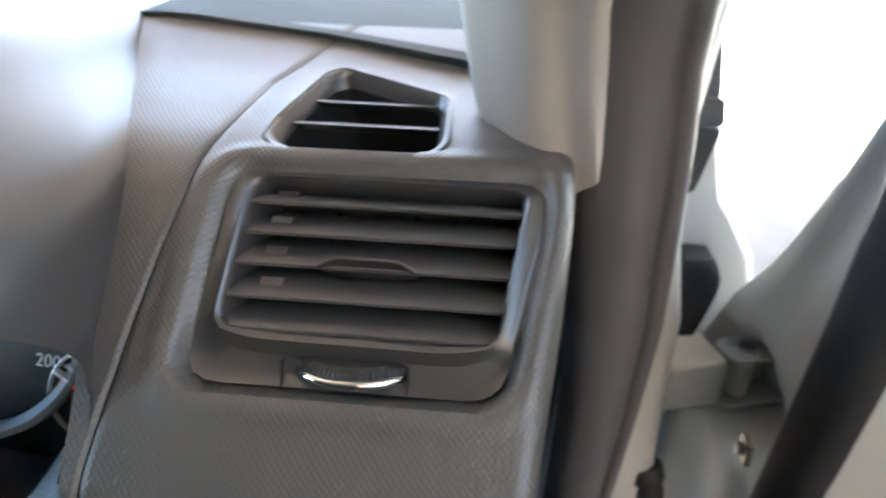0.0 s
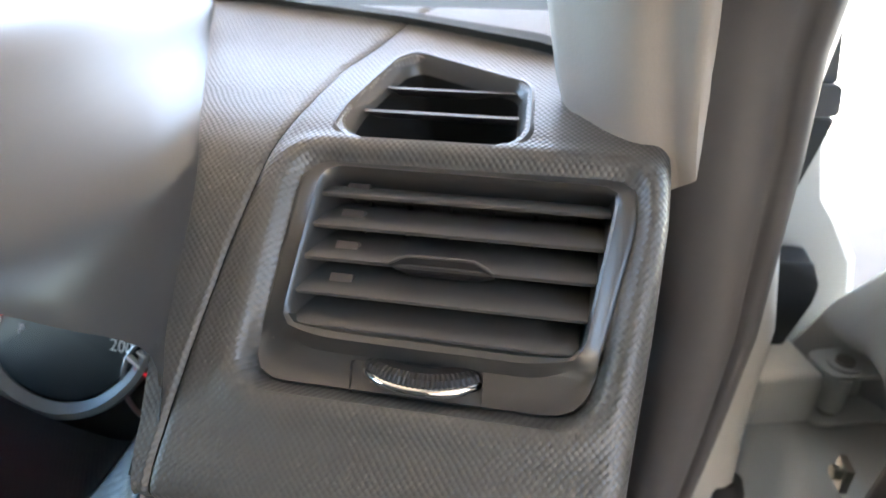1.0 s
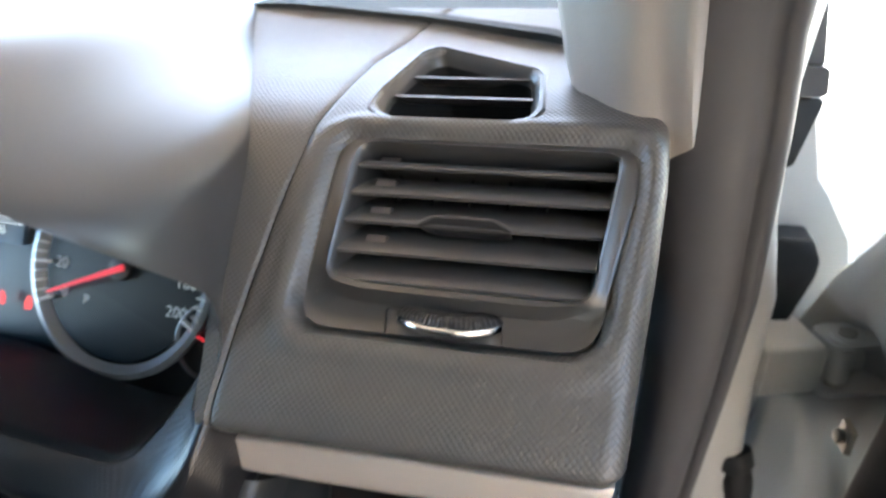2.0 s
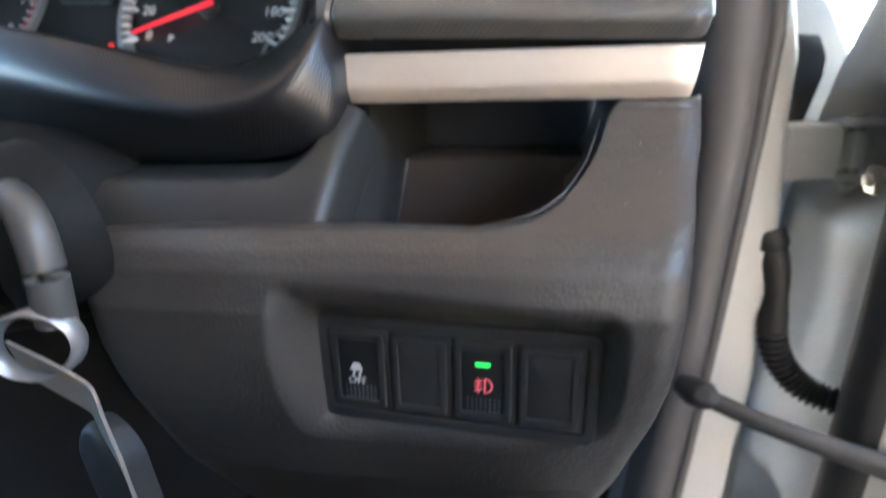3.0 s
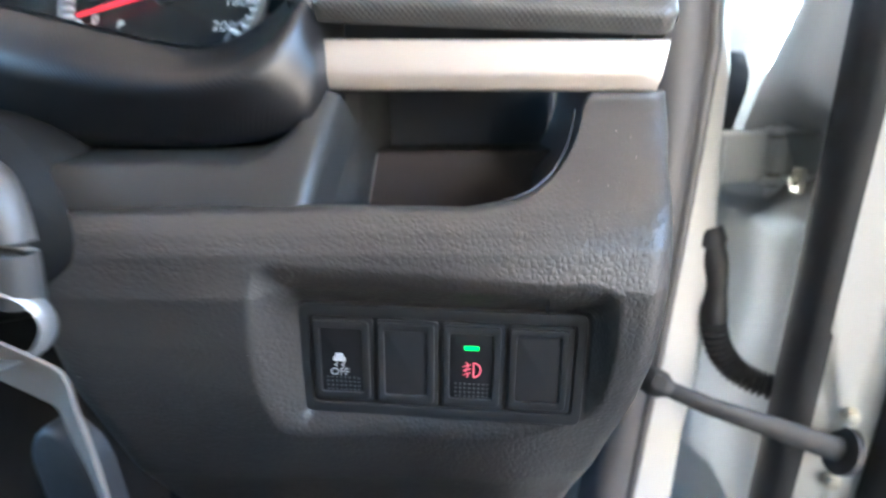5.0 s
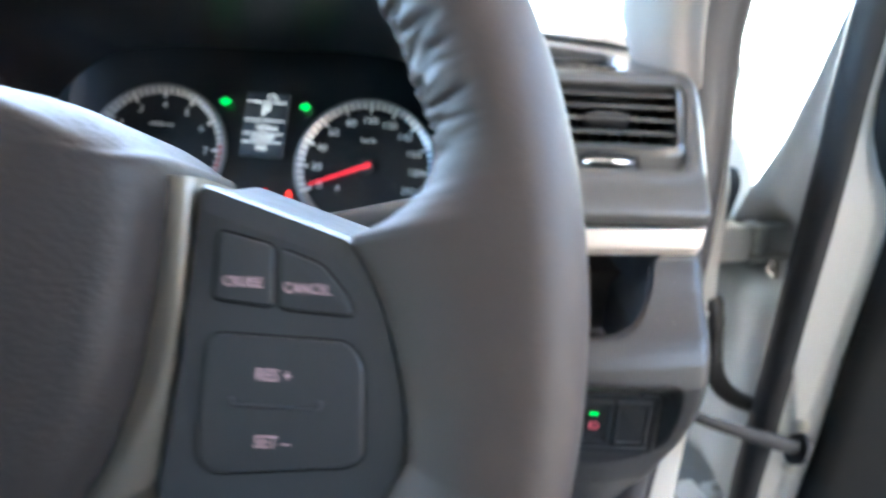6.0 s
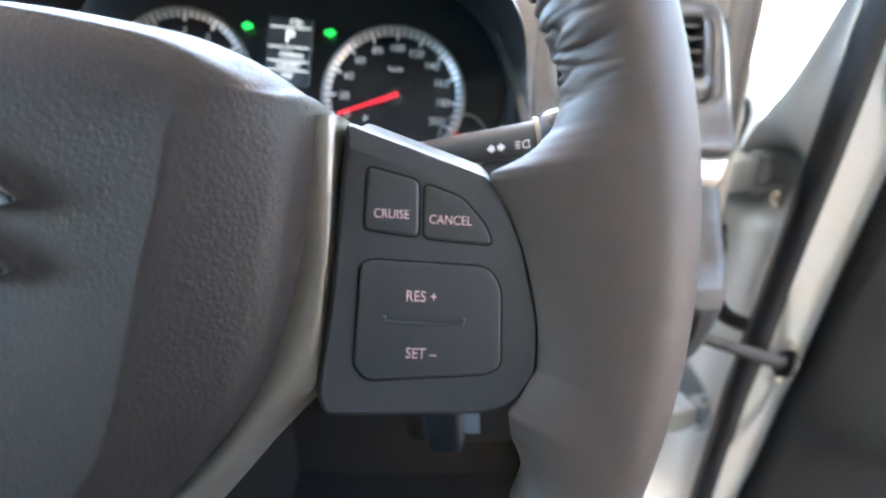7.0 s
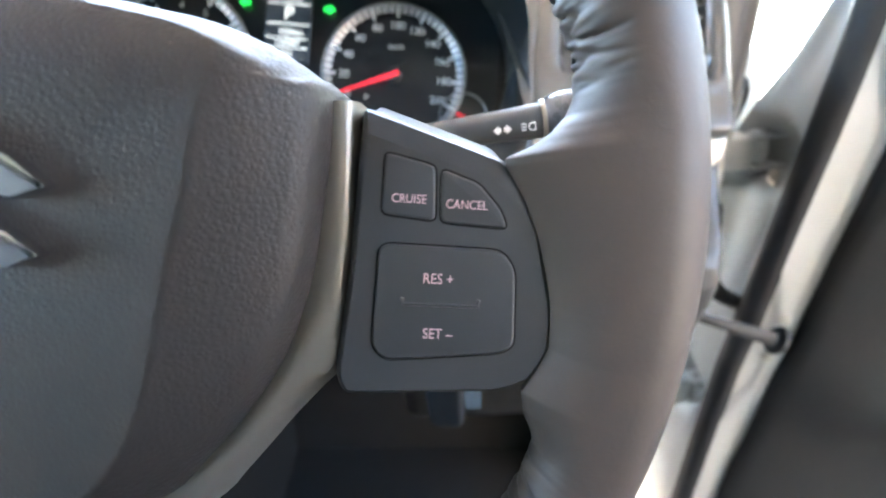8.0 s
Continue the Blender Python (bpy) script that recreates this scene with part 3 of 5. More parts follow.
def bin_parts():
    # a deep pocket behind the lip: brown lining at its back, a dark hollow above that
    floor = [[Vector((x, y, .917)) for x in np.linspace(.180, .316, 8)] for y in (.570, .59, .61, .652)]
    part("bin_floor", loft(floor), M_DARK, dash)
    back = [[Vector((max(x, .2003 + .23 * (z - .973)), y, z)) for x in np.linspace(.186, .309, 10)] for y, z in ((.648, .915), (.648, .945), (.648, .9715), (.6488, .9728), (.6505, .9734), (.700, .9736))]
    part("bin_lining", loft(back), M_MAT, dash, "brown lining at the back of the storage bin")
    part("lining_edge", tube([(.2003 + .23 * (z - .973), .6472, z) for z in (.918, .935, .955, .9725)], .0009, 8), M_RING, dash, "pale edge of the bin lining")
    hollow = [[Vector((x, .698 + (z - .96) * .1, z)) for x in np.linspace(.19, .33, 8)] for z in (.955, .98, 1.012)]
    part("bin_back", loft(hollow), M_BIN, dash)
    left = []
    for z in np.linspace(.915, 1.010, 16):
        t = min(max((z - .939) / .050, -.06), 1.0)
        x1 = .2003 + .23 * (min(z, .973) - .973)
        left.append([Vector((.1950, .5660 + .043 * t, z)), Vector((.1970, .5720 + .043 * t, z)), Vector((.1985, .6200, z)), Vector((x1, .6480, z)), Vector((x1 - .002, .700, z))])
    part("bin_left", loft(left), M_SURROUND, dash, angle=60)
    wall = []
    for s in np.linspace(-.9, 1, 22):
        x = float(np.interp(s, [-.9, 0, .15, .4, .7, 1], [.283, .2865, .2925, .2995, .3037, .3050]))
        z = .9600 + .044 * s
        y0 = panel_y(min(max(z, .945) + .004, .998)) + .004
        wall.append([Vector((x - .004 * t, y0 + (.700 - y0) * t, z + .004 * t)) for t in np.linspace(0, 1, 8)])
    part("bin_side", loft(wall), M_BIN, dash)
    edge = [(x - .0014, panel_y(min(lip_z(x), .998)) + .0060, lip_z(x) + .0002) for x in np.linspace(.268, .2990, 40)]
    part("bin_edge", tube(edge, .0006, 8), M_DARK, dash, "thin grey edge round the storage bin")
    # the sloping surface beside the column, rolled over a ridge into the bin
    cols = [(.02, 0), (.06, 0), (.10, 0), (.14, 0), (.165, 0), (.176, 0), (.182, 0), (.1855, .0001), (.1885, .0006), (.1908, .0018), (.1926, .0036), (.1938, .0060), (.1946, .0095), (.1953, .016), (.1963, .028)]
    rows = []
    for t0 in np.linspace(-.06, 1, 30):
        r = []
        for x, d in cols:
            t = t0 * (.62 + .38 * float(sstep(np.array((x - .166) / .020))))
            p = Vector((0, .5500 + .0430 * t - .005 * math.sin(math.pi * min(max(t, 0), 1)), .9540 + .0500 * t))
            if x < .18:
                p.y += .022 * max(0.0, t0 - .70) / .30
            r.append(p + Vector((x + .006 * (t - .5) * min(1, max(0, (x - .14) / .04)), .66 * d, -.55 * d)))
        rows.append(r)
    sm = [smooth_curve(r, 2) for r in rows]
    part("column_surround", loft(sm), M_SURROUND, dash, "grey sloping panel beside the column", angle=80)


bin_parts()


def switch(kind, x, label):
    m = SWITCH_M @ Matrix.Translation((x, 0, .0004))
    s = thing("dash_switch", label, "switch", m @ Vector((0, 0, 0)), group="dashboard switches")
    w, h = .0253, .0379
    part("body", plate(rrect(w, h, .0022, 4), m, -.008, .0004, .0003), M_SWITCH, s)
    c = m @ Matrix.Translation((-.0006, .0004, .0012))
    outer, inner = rrect(w - .0022, h - .0026, .0020, 4), rrect(w - .0078, h - .0090, .0014, 4)
    part("surround", frame_ring(outer, inner, c, -.0010, .0004, .0004, -.0012), M_SWITCH, s)
    if kind == "blank":
        part("cap_centre", plate(inner, c, -.0016, -.0005, .0002), M_SWITCH, s)
    else:
        part("button", plate(inner, c, -.0016, -.0005, .0002), M_DARK, s, "glossy black push button")
        for i in range(8):
            for j in range(4):
                part("dot", disc(c @ Matrix.Translation((-.0062 + i * .00185, -.0078 - j * .0019, -.0005)), .00040, 0, .0003, 6), M_DOT, s, smooth=False)
        t = c @ Matrix.Translation((0, -.0004, -.0004))
        if kind == "traction":
            part("lettering", text_bm("OFF", .0046, t @ Matrix.Translation((-.001, -.0050, 0))), M_WHITE, s, "white letters OFF", smooth=False)
            car = [join(plate(rounded([(-.0026, 0), (.0026, 0), (.0026, .0016), (.0019, .0022), (.0015, .0036), (-.0015, .0036), (-.0019, .0022), (-.0026, .0016)], .0004, 2), t @ Matrix.Translation((-.001, .0000, 0)), 0, .0002))]
            part("symbol", car[0], M_WHITE, s, "white car symbol", smooth=False)
            for sx in (-.0014, .0014):
                sk = [t @ Vector((sx - .001 + .0006 * math.sin(k * 1.2), -.0004 - .00034 * k, .0001)) for k in range(7)]
                part("skid_mark", tube(sk, .00028, 6, up=m.col[2].xyz), M_WHITE, s)
        else:
            g = c @ Matrix.Translation((0, .0082, -.0005))
            part("lamp", plate(rrect(.0060, .0017, .0005, 2), g, 0, .0003), M_GREEN, s, "lit green indicator lamp", smooth=False)
            f = t @ Matrix.Translation((.0004, -.0010, 0)) @ Matrix.Scale(.85, 4)
            d = [f @ Vector((.0006 + .0034 * math.cos(a), .0037 * math.sin(a), .0001)) for a in np.linspace(-math.pi / 2, math.pi / 2, 12)] + [f @ Vector((.0006, .0037, .0001))]
            d = [f @ Vector((.0006, -.0037, .0001))] + d
            d.append(f @ Vector((.0006, -.0037, .0001)))
            part("symbol", tube(d, .00034, 6, up=m.col[2].xyz), M_FOG, s, "red fog lamp symbol")
            for k in (-1, 0, 1):
                part("ray", tube([f @ Vector((-.0044, .0022 * k - .0006, .0001)), f @ Vector((-.0006, .0022 * k + .0006, .0001))], .0003, 6, up=m.col[2].xyz), M_FOG, s)
            wv = [f @ Vector((-.0026 + .0006 * math.sin(k * 1.3), -.0040 + .0010 * k, .0001)) for k in range(9)]
            part("wave", tube(wv, .00028, 6, up=m.col[2].xyz), M_FOG, s)
    return s


M_DOT = mat("raised grip dots", (0.16, 0.16, 0.16), 0.5, vary=0.0)
M_FOG = mat("red fog symbol", (0.7, 0.12, 0.16), 0.5, vary=0.0, emit=((1, 0.15, 0.22), 0.010))
sw_frame = frame_ring(rrect(.1150, .0490, .004, 4), rrect(.1068, .0395, .0025, 4), SWITCH_M, -.004, .0008, .0006, -.006)
part("switch_frame", sw_frame, M_SWITCH, dash, "black frame round the switches")
part("switch_well", plate(rrect(.109, .042, .002, 2), SWITCH_M, -.007, -.004), M_BLACK, dash)
switch("traction", -.0397, "black traction control switch marked OFF")
switch("blank", -.0132, "blank black switch cover in the dashboard")
switch("fog", .0133, "black fog lamp switch with a lit green lamp")
switch("blank", .0398, "blank black switch cover in the dashboard")

# ---- instrument cluster ----
CL = basis((0, .672, 1.085), (math.cos(radians(4.5)), 0, -math.sin(radians(4.5))), (0, math.sin(radians(28)), math.cos(radians(28))))


def cluster():
    c = thing("instrument_cluster", "instrument cluster under a grey plastic hood, lit dials", "instrument cluster", (0, .65, 1.0))
    # hood: rim, inner wall to the face, outer skin to the dashboard
    rim = [(0, .540, 1.186), (.06, .543, 1.182), (.105, .548, 1.173), (.129, .552, 1.163), (.152, .558, 1.147), (.170, .572, 1.1265), (.1795, .5895, 1.1062), (.185, .611, 1.079),
           (.1868, .598, 1.052), (.1845, .577, 1.031), (.172, .565, 1.0125), (.150, .560, 1.0050), (.125, .560, 1.0050), (.085, .561, 1.0120), (.040, .563, 1.023), (0, .565, 1.030)]
    fwd = [(0, .86, 1.195), (.05, .86, 1.194), (.085, .85, 1.190), (.108, .82, 1.180), (.130, .762, 1.1600), (.1655, .6965, 1.1380), (.1765, .6660, 1.1180), (.1790, .6240, 1.0720),
           (.1880, .606, 1.040), (.1915, .584, 1.012), (.187, .580, .992), (.169, .578, .984), (.136, .577, .9815), (.09, .579, .9825), (.045, .583, .988), (0, .587, .990)]
    inn = [(0, .70, 1.150), (.06, .70, 1.148), (.105, .695, 1.142), (.125, .69, 1.135), (.145, .685, 1.122), (.160, .675, 1.105), (.170, .665, 1.085), (.174, .655, 1.065),
           (.173, .645, 1.045), (.166, .637, 1.026), (.152, .630, 1.013), (.135, .628, 1.008), (.115, .628, 1.008), (.08, .630, 1.012), (.04, .634, 1.020), (0, .636, 1.022)]

    # inner upper edge of the woven lip
    lip = [Vector(a).lerp(Vector(b), .04) for a, b in zip(rim[:7], inn[:7])] + [(.180, .622, 1.080), (.1725, .628, 1.058), (.166, .612, 1.041), (.158, .590, 1.0280), (.1482, .578, 1.0215),
           (.128, .575, 1.0235), (.085, .571, 1.0345), (.04, .570, 1.044), (0, .572, 1.050)]

    def full(half):
        left = [(-x, y, z + .02 * abs(x) / .19) for x, y, z in half[1:-1]][::-1]
        return smooth_curve(list(half) + left, 5, closed=True)

    R, F, I, L = full(rim), full(fwd), full(inn), full(lip)
    mid = sum(R, Vector()) / len(R)

    def mixr(a, b, t, out=0.0):
        return [p.lerp(q, t) + (p.lerp(q, t) - mid).normalized() * out * float(sstep(np.array((p.z - 1.09) / .04))) for p, q in zip(a, b)]

    # upper skin in smooth plastic, lower rim and front face woven
    n = len(R)
    cut = 37
    up = [k % n for k in range(n - cut, n + cut + 1)]
    lo = list(range(cut, n - cut + 1))
    rings = [[p + Vector((0, .003, -.003)) for p in F], F, mixr(R, F, .66, .0015), mixr(R, F, .33, .002), mixr(R, F, .12, .0015), mixr(R, F, .03, .001), R, L]
    part("hood", loft([[r[k] for k in up] for r in rings]), M_HOOD, c, "smooth satin grey instrument hood", angle=70)
    under = [p + Vector((0, .035, -.001)) for p in F]
    low = [under, F, mixr(R, F, .75), mixr(R, F, .45), mixr(R, F, .22), [p + Vector((0, .0006, 0)) for p in mixr(R, F, .08)], [p + Vector((0, .0012, .0010)) for p in mixr(R, L, .06)], mixr(R, L, .3), mixr(R, L, .6), mixr(R, L, .92), [p + Vector((0, .0012, 0)) for p in L], mixr(L, I, .15)]
    tub = loft([[r[k] for k in lo] for r in low])
    lay = tub.loops.layers.uv.verify()
    for f in tub.faces:
        for lp in f.loops:
            q = lp.vert.co
            lp[lay].uv.x = q.x + (q.y - .57) * (-1 if q.x > 0 else 1)
    part("lower_rim", tub, M_WEAVE2, c, "dark woven-grain front of the cluster tub", angle=70)
    part("inner_wall", loft([L, mixr(L, I, .10), mixr(L, I, .4), mixr(L, I, .7), I], closed=True, even=False), M_WEAVE2, c, "dark inner wall with woven grain")
    lens = [p.lerp(q, .42 + .48 * min(1, max(0, (1.17 - p.z) / .16))) for p, q in zip(R, I)]
    bm = bmesh.new()
    lv = [bm.verts.new(q) for q in lens]
    cv = bm.verts.new(sum(lens, Vector()) / len(lens) + Vector((0, .012, 0)))
    for i in range(len(lv)):
        bm.faces.new((lv[i], lv[(i + 1) % len(lv)], cv))
    part("lens", bm, M_LENS, c, "clear plastic lens")
    face = [CL @ Vector((a + .002, b - .002, -.004)) for a, b in rrect(.338, .178, .055, 8)]
    bm = bmesh.new()
    bm.faces.new([bm.verts.new(q) for q in face])
    part("face", bm, M_FACE, c, "matt black dial face", smooth=False)
    return c


cl = cluster()


def ring_bm(cx, cy, r, w, h, n=96, a0=0.0, a1=360.0):
    rows = []
    k1 = n
    for k in range(k1 + 1):
        a = radians(a0 + (a1 - a0) * k / n)
        d = Vector((math.cos(a), math.sin(a)))
        rows.append([CL @ Vector((cx + d.x * q, cy + d.y * q, z)) for q, z in ((r, 0), (r, h), (r - w * .4, h * 1.15), (r - w, h * .3), (r - w, 0))])
    return loft(rows)


def dial(name, cx, cy, r, labels, a0, a1, fine, size, needle, nl, label):
    d = part(name, disc(CL @ Matrix.Translation((cx, cy, 0)), r * .84, -.003, .0002, 64), M_FACE, cl, label)
    part("ring", ring_bm(cx, cy, r, r * .13, .0035), M_RING, d, "silver dial ring")
    n = len(labels)
    for i, s in enumerate(labels):
        a = radians(a0 + (a1 - a0) * i / (n - 1))
        u = Vector((math.cos(a), math.sin(a)))
        if s:
            part("numeral", text_bm(s, size, CL @ Matrix.Translation((cx + u.x * r * .69, cy + u.y * r * .69, .0006))), M_WHITE, d, smooth=False)
        for f in range(fine if i < n - 1 else 1):
            b = radians(a0 + (a1 - a0) * (i + f / fine) / (n - 1))
            v = Vector((math.cos(b), math.sin(b)))
            r0, wd = (.80, .0007) if f == 0 else (.86, .0004)
            q = basis(CL @ Vector((cx, cy, .0008)), CL.to_3x3() @ Vector((v.x, v.y, 0)), CL.to_3x3() @ Vector((-v.y, v.x, 0)))
            part("tick", plate([(r * r0, -wd), (r * .955, -wd), (r * .955, wd), (r * r0, wd)], q, 0, .0032), M_WHITE, d, smooth=False)
    an = radians(needle)
    q = basis(CL @ Vector((cx, cy, .004)), CL.to_3x3() @ Vector((math.cos(an), math.sin(an), 0)), CL.to_3x3() @ Vector((-math.sin(an), math.cos(an), 0)))
    part("needle", plate([(-.004, -.0016), (nl, -.0007), (nl, .0007), (-.004, .0016)], q, 0, .0010), M_RED, d, "lit red pointer", smooth=False)
    part("hub", disc(CL @ Matrix.Translation((cx, cy, .0005)), r * .11, 0, .0032, 24, .001), M_DARK, d)
    return d


M_REDZONE = mat("red scale print", (0.35, 0.03, 0.03), 0.5, vary=0.0)
spd = dial("speedometer", .0871, -.0233, .058, [str(v) for v in range(0, 201, 20)], 206, -26, 4, .0085, 203, .047, "speedometer marked to 200")
part("unit", text_bm("km/h", .0060, CL @ Matrix.Translation((.0871, -.0005, .0006))), M_WHITE, spd, smooth=False)
part("range_mark", text_bm("P", .007, CL @ Matrix.Translation((.066, -.043, .0006))), M_WHITE, spd, smooth=False)
tac = dial("rev_counter", -.0836, -.0211, .057, [str(v) for v in range(0, 9)], 206, -26, 5, .0085, 204, .045, "rev counter marked to 8")
part("red_zone", ring_bm(-.0836, -.0211, .0535, .0035, .0036, 20, 8, -24), M_REDZONE, tac, "red zone of the rev counter")
part("unit", text_bm("x1000r/min", .0045, CL @ Matrix.Translation((-.0836, .0015, .0006))), M_WHITE, tac, smooth=False)
fuel = part("fuel_gauge", disc(CL @ Matrix.Translation((.145, -.052, -.001)), .018, -.003, .0, 32), M_FACE, cl, "small fuel gauge")
part("ring", ring_bm(.145, -.052, .020, .0016, .0015, 48), M_RING, fuel)
q = basis(CL @ Vector((.145, -.052, .002)), CL.to_3x3() @ Vector((-.8, .25, 0)), CL.to_3x3() @ Vector((-.25, -.8, 0)))
part("needle", plate([(0, -.0006), (.012, -.0003), (.012, .0003), (0, .0006)], q, 0, .001), M_RED, fuel, smooth=False)

lcd = part("display", plate(rrect(.0355, .0550, .001, 2), CL @ Matrix.Translation((.0005, .0075, 0)), -.002, .0008), M_LCD, cl, "small information display", smooth=False)
L0 = CL @ Matrix.Translation((.0005, .0075, .0011))
for yy in (.0190, .0030, -.0085, -.0160):
    part("line", plate([(-.0165, yy - .0004), (.0165, yy - .0004), (.0165, yy + .0004), (-.0165, yy + .0004)], L0, 0, .0001), M_LCDTEXT, lcd, smooth=False)
for s, sz, yy, xx in (("17c", .0075, .0235, 0.004), ("P", .0150, .0110, 0), ("105km", .0072, -.0035, .002), ("124387", .0066, -.0122, 0), ("426", .0066, -.0205, 0)):
    part("readout", text_bm(s, sz, L0 @ Matrix.Translation((xx, yy, 0))), M_LCDTEXT, lcd, smooth=False)
for sx in (-1, 1):
    tri_ = [(-.0038 * sx, .0016), (0, .0016), (0, .0038), (.0046 * sx, 0), (0, -.0038), (0, -.0016), (-.0038 * sx, -.0016)]
    part("turn_arrow", plate(tri_, CL @ Matrix.Translation((.033 * sx - .001, .0250, .0005)), 0, .0004), M_GREEN, cl, "lit green arrow", smooth=False)
for x in (.0084, .0277, -.062):
    part("warning_lamp", plate(rounded([(-.0024, -.0035), (.0024, -.0035), (.0024, .0015), (0, .0045), (-.0024, .0015)], .0008, 2), CL @ Matrix.Translation((x, -.0508, .0005)), 0, .0004), M_REDLAMP, cl, "lit red warning lamp", smooth=False)


# ---- steering column, ignition and stalk ----
def column():
    s = thing("column_shroud", "grey plastic steering column shroud", "steering column", (0.02, .50, .96))
    st = ((.378, 0, 1.048, .036, .034), (.388, 0, 1.046, .046, .044), (.42, .000, 1.034, .052, .048), (.46, .008, 1.010, .062, .056), (.50, .004, .982, .060, .056), (.54, .006, .960, .062, .052), (.575, .018, .952, .074, .048), (.63, .030, .948, .086, .046))

    def half(a0, a1, inset_by=0.0):
        rows = []
        for y, cx, cz, hw, hh in st:
            ring = []
            for k in range(31):
                a = radians(a0 + (a1 - a0) * k / 30)
                ca, sa = math.cos(a), math.sin(a)
                ring.append(Vector((cx + (hw - inset_by) * math.copysign(abs(ca) ** .62, ca), y + inset_by, cz + (hh - inset_by) * math.copysign(abs(sa) ** .62, sa))))
            rows.append(ring)
        rows.insert(0, [rows[0][15].lerp(q, .5) for q in rows[0]])
        return loft(rows)

    part("upper_shell", half(-8, 188), M_COLUMN, s, angle=60)
    part("lower_shell", half(190, 350), M_COLUMN, s, angle=60)
    part("core", half(0, 360, .003), M_VOID, s, angle=60)
    return s


column()


def ignition():
    s = thing("ignition_lock", "round ignition lock with a dark grey surround", "ignition lock", (.0775, .515, .955))
    m = basis((.0775, .5180, .9610), (1, -.25, 0), (0, -.15, 1))
    part("surround", loft([[m @ Vector((r * math.cos(a), r * math.sin(a), z)) for a in np.linspace(0, 2 * math.pi, 48, endpoint=False)] for r, z in
                           ((.034, -.02), (.032, .004), (.029, .008), (.0235, .009), (.0215, .006), (.0205, -.006))], closed=True), M_COLUMN, s, "dark grey surround")
    part("barrel", disc(m @ Matrix.Translation((0, 0, -.004)), .0200, -.01, .006, 40, .002), M_RING, s, "pale metal barrel")
    part("slot", block((-.0012, -.008, .005), (.0012, .008, .0068), .0004, m @ Matrix.Translation((0, 0, -.002))), M_BLACK, s)
    return s


ignition()


def keys():
    k = thing("key_bunch", "car key in the lock with steel ring and pale strap", "keys", (.11, .50, .93))
    m = basis((.1040, .503, .9600), (1, -.55, 0), (0, 0, 1))
    part("key_head", plate(rounded([(-.018, -.016), (.016, -.020), (.026, -.014), (.028, .010), (.018, .021), (-.018, .015)], .008, 5), m, -.0055, .0055, .003), M_DARK, k, "black plastic key head")
    part("key_cap", tube(smooth_curve([m @ Vector((.010, .022, 0)), m @ Vector((.027, .017, 0)), m @ Vector((.032, .002, 0)), m @ Vector((.030, -.016, 0))], 6), .0060, 12), M_KEY, k, "worn silver edge of the key")
    part("key_blade", block((-.045, -.004, -.0015), (-.016, .004, .0015), .0004, m), M_CHROME, k)
    rc = Vector((.1268, .4830, .9385))
    ring = [rc + Vector((.0108 * math.cos(a), .005 * math.cos(a), .0108 * math.sin(a))) for a in np.linspace(0, 2 * math.pi, 40, endpoint=False)]
    part("ring", tube(ring, .0013, 8, closed=True, flat=2.6, up=(0, 1, 0)), M_RING, k, "steel key ring")
    edge = [(.1168, .481, .9395), (.1290, .481, .9345), (.1385, .481, .9300), (.1440, .481, .9265), (.1458, .481, .9225), (.1466, .481, .915), (.1485, .482, .897), (.1500, .483, .872)]
    heel = [(.1115, .4887, .9224), (.1223, .4887, .9172), (.1297, .4887, .9135), (.1333, .4887, .9114), (.1349, .4887, .9083), (.136, .4887, .9025), (.138, .4909, .8868), (.1401, .4929, .8626)]
    rows = [[a, b_, b_ + Vector((0, .0014, 0)), a + Vector((0, .0014, 0))] for a, b_ in zip(smooth_curve(edge, 5), smooth_curve(heel, 5))]
    part("tag", loft(rows, closed=True, cap0=True, cap1=True), M_STRAP, k, "pale worn leather strap")
    fob = basis((.1250, .502, .868), (1, -.2, .1), (-.32, 0, 1))
    part("fob", plate(rounded([(-.012, -.030), (.012, -.030), (.013, .022), (0, .034), (-.013, .022)], .008, 5), fob, -.005, .005, .003), M_BLACK, k, "black remote fob")
    return k


keys()


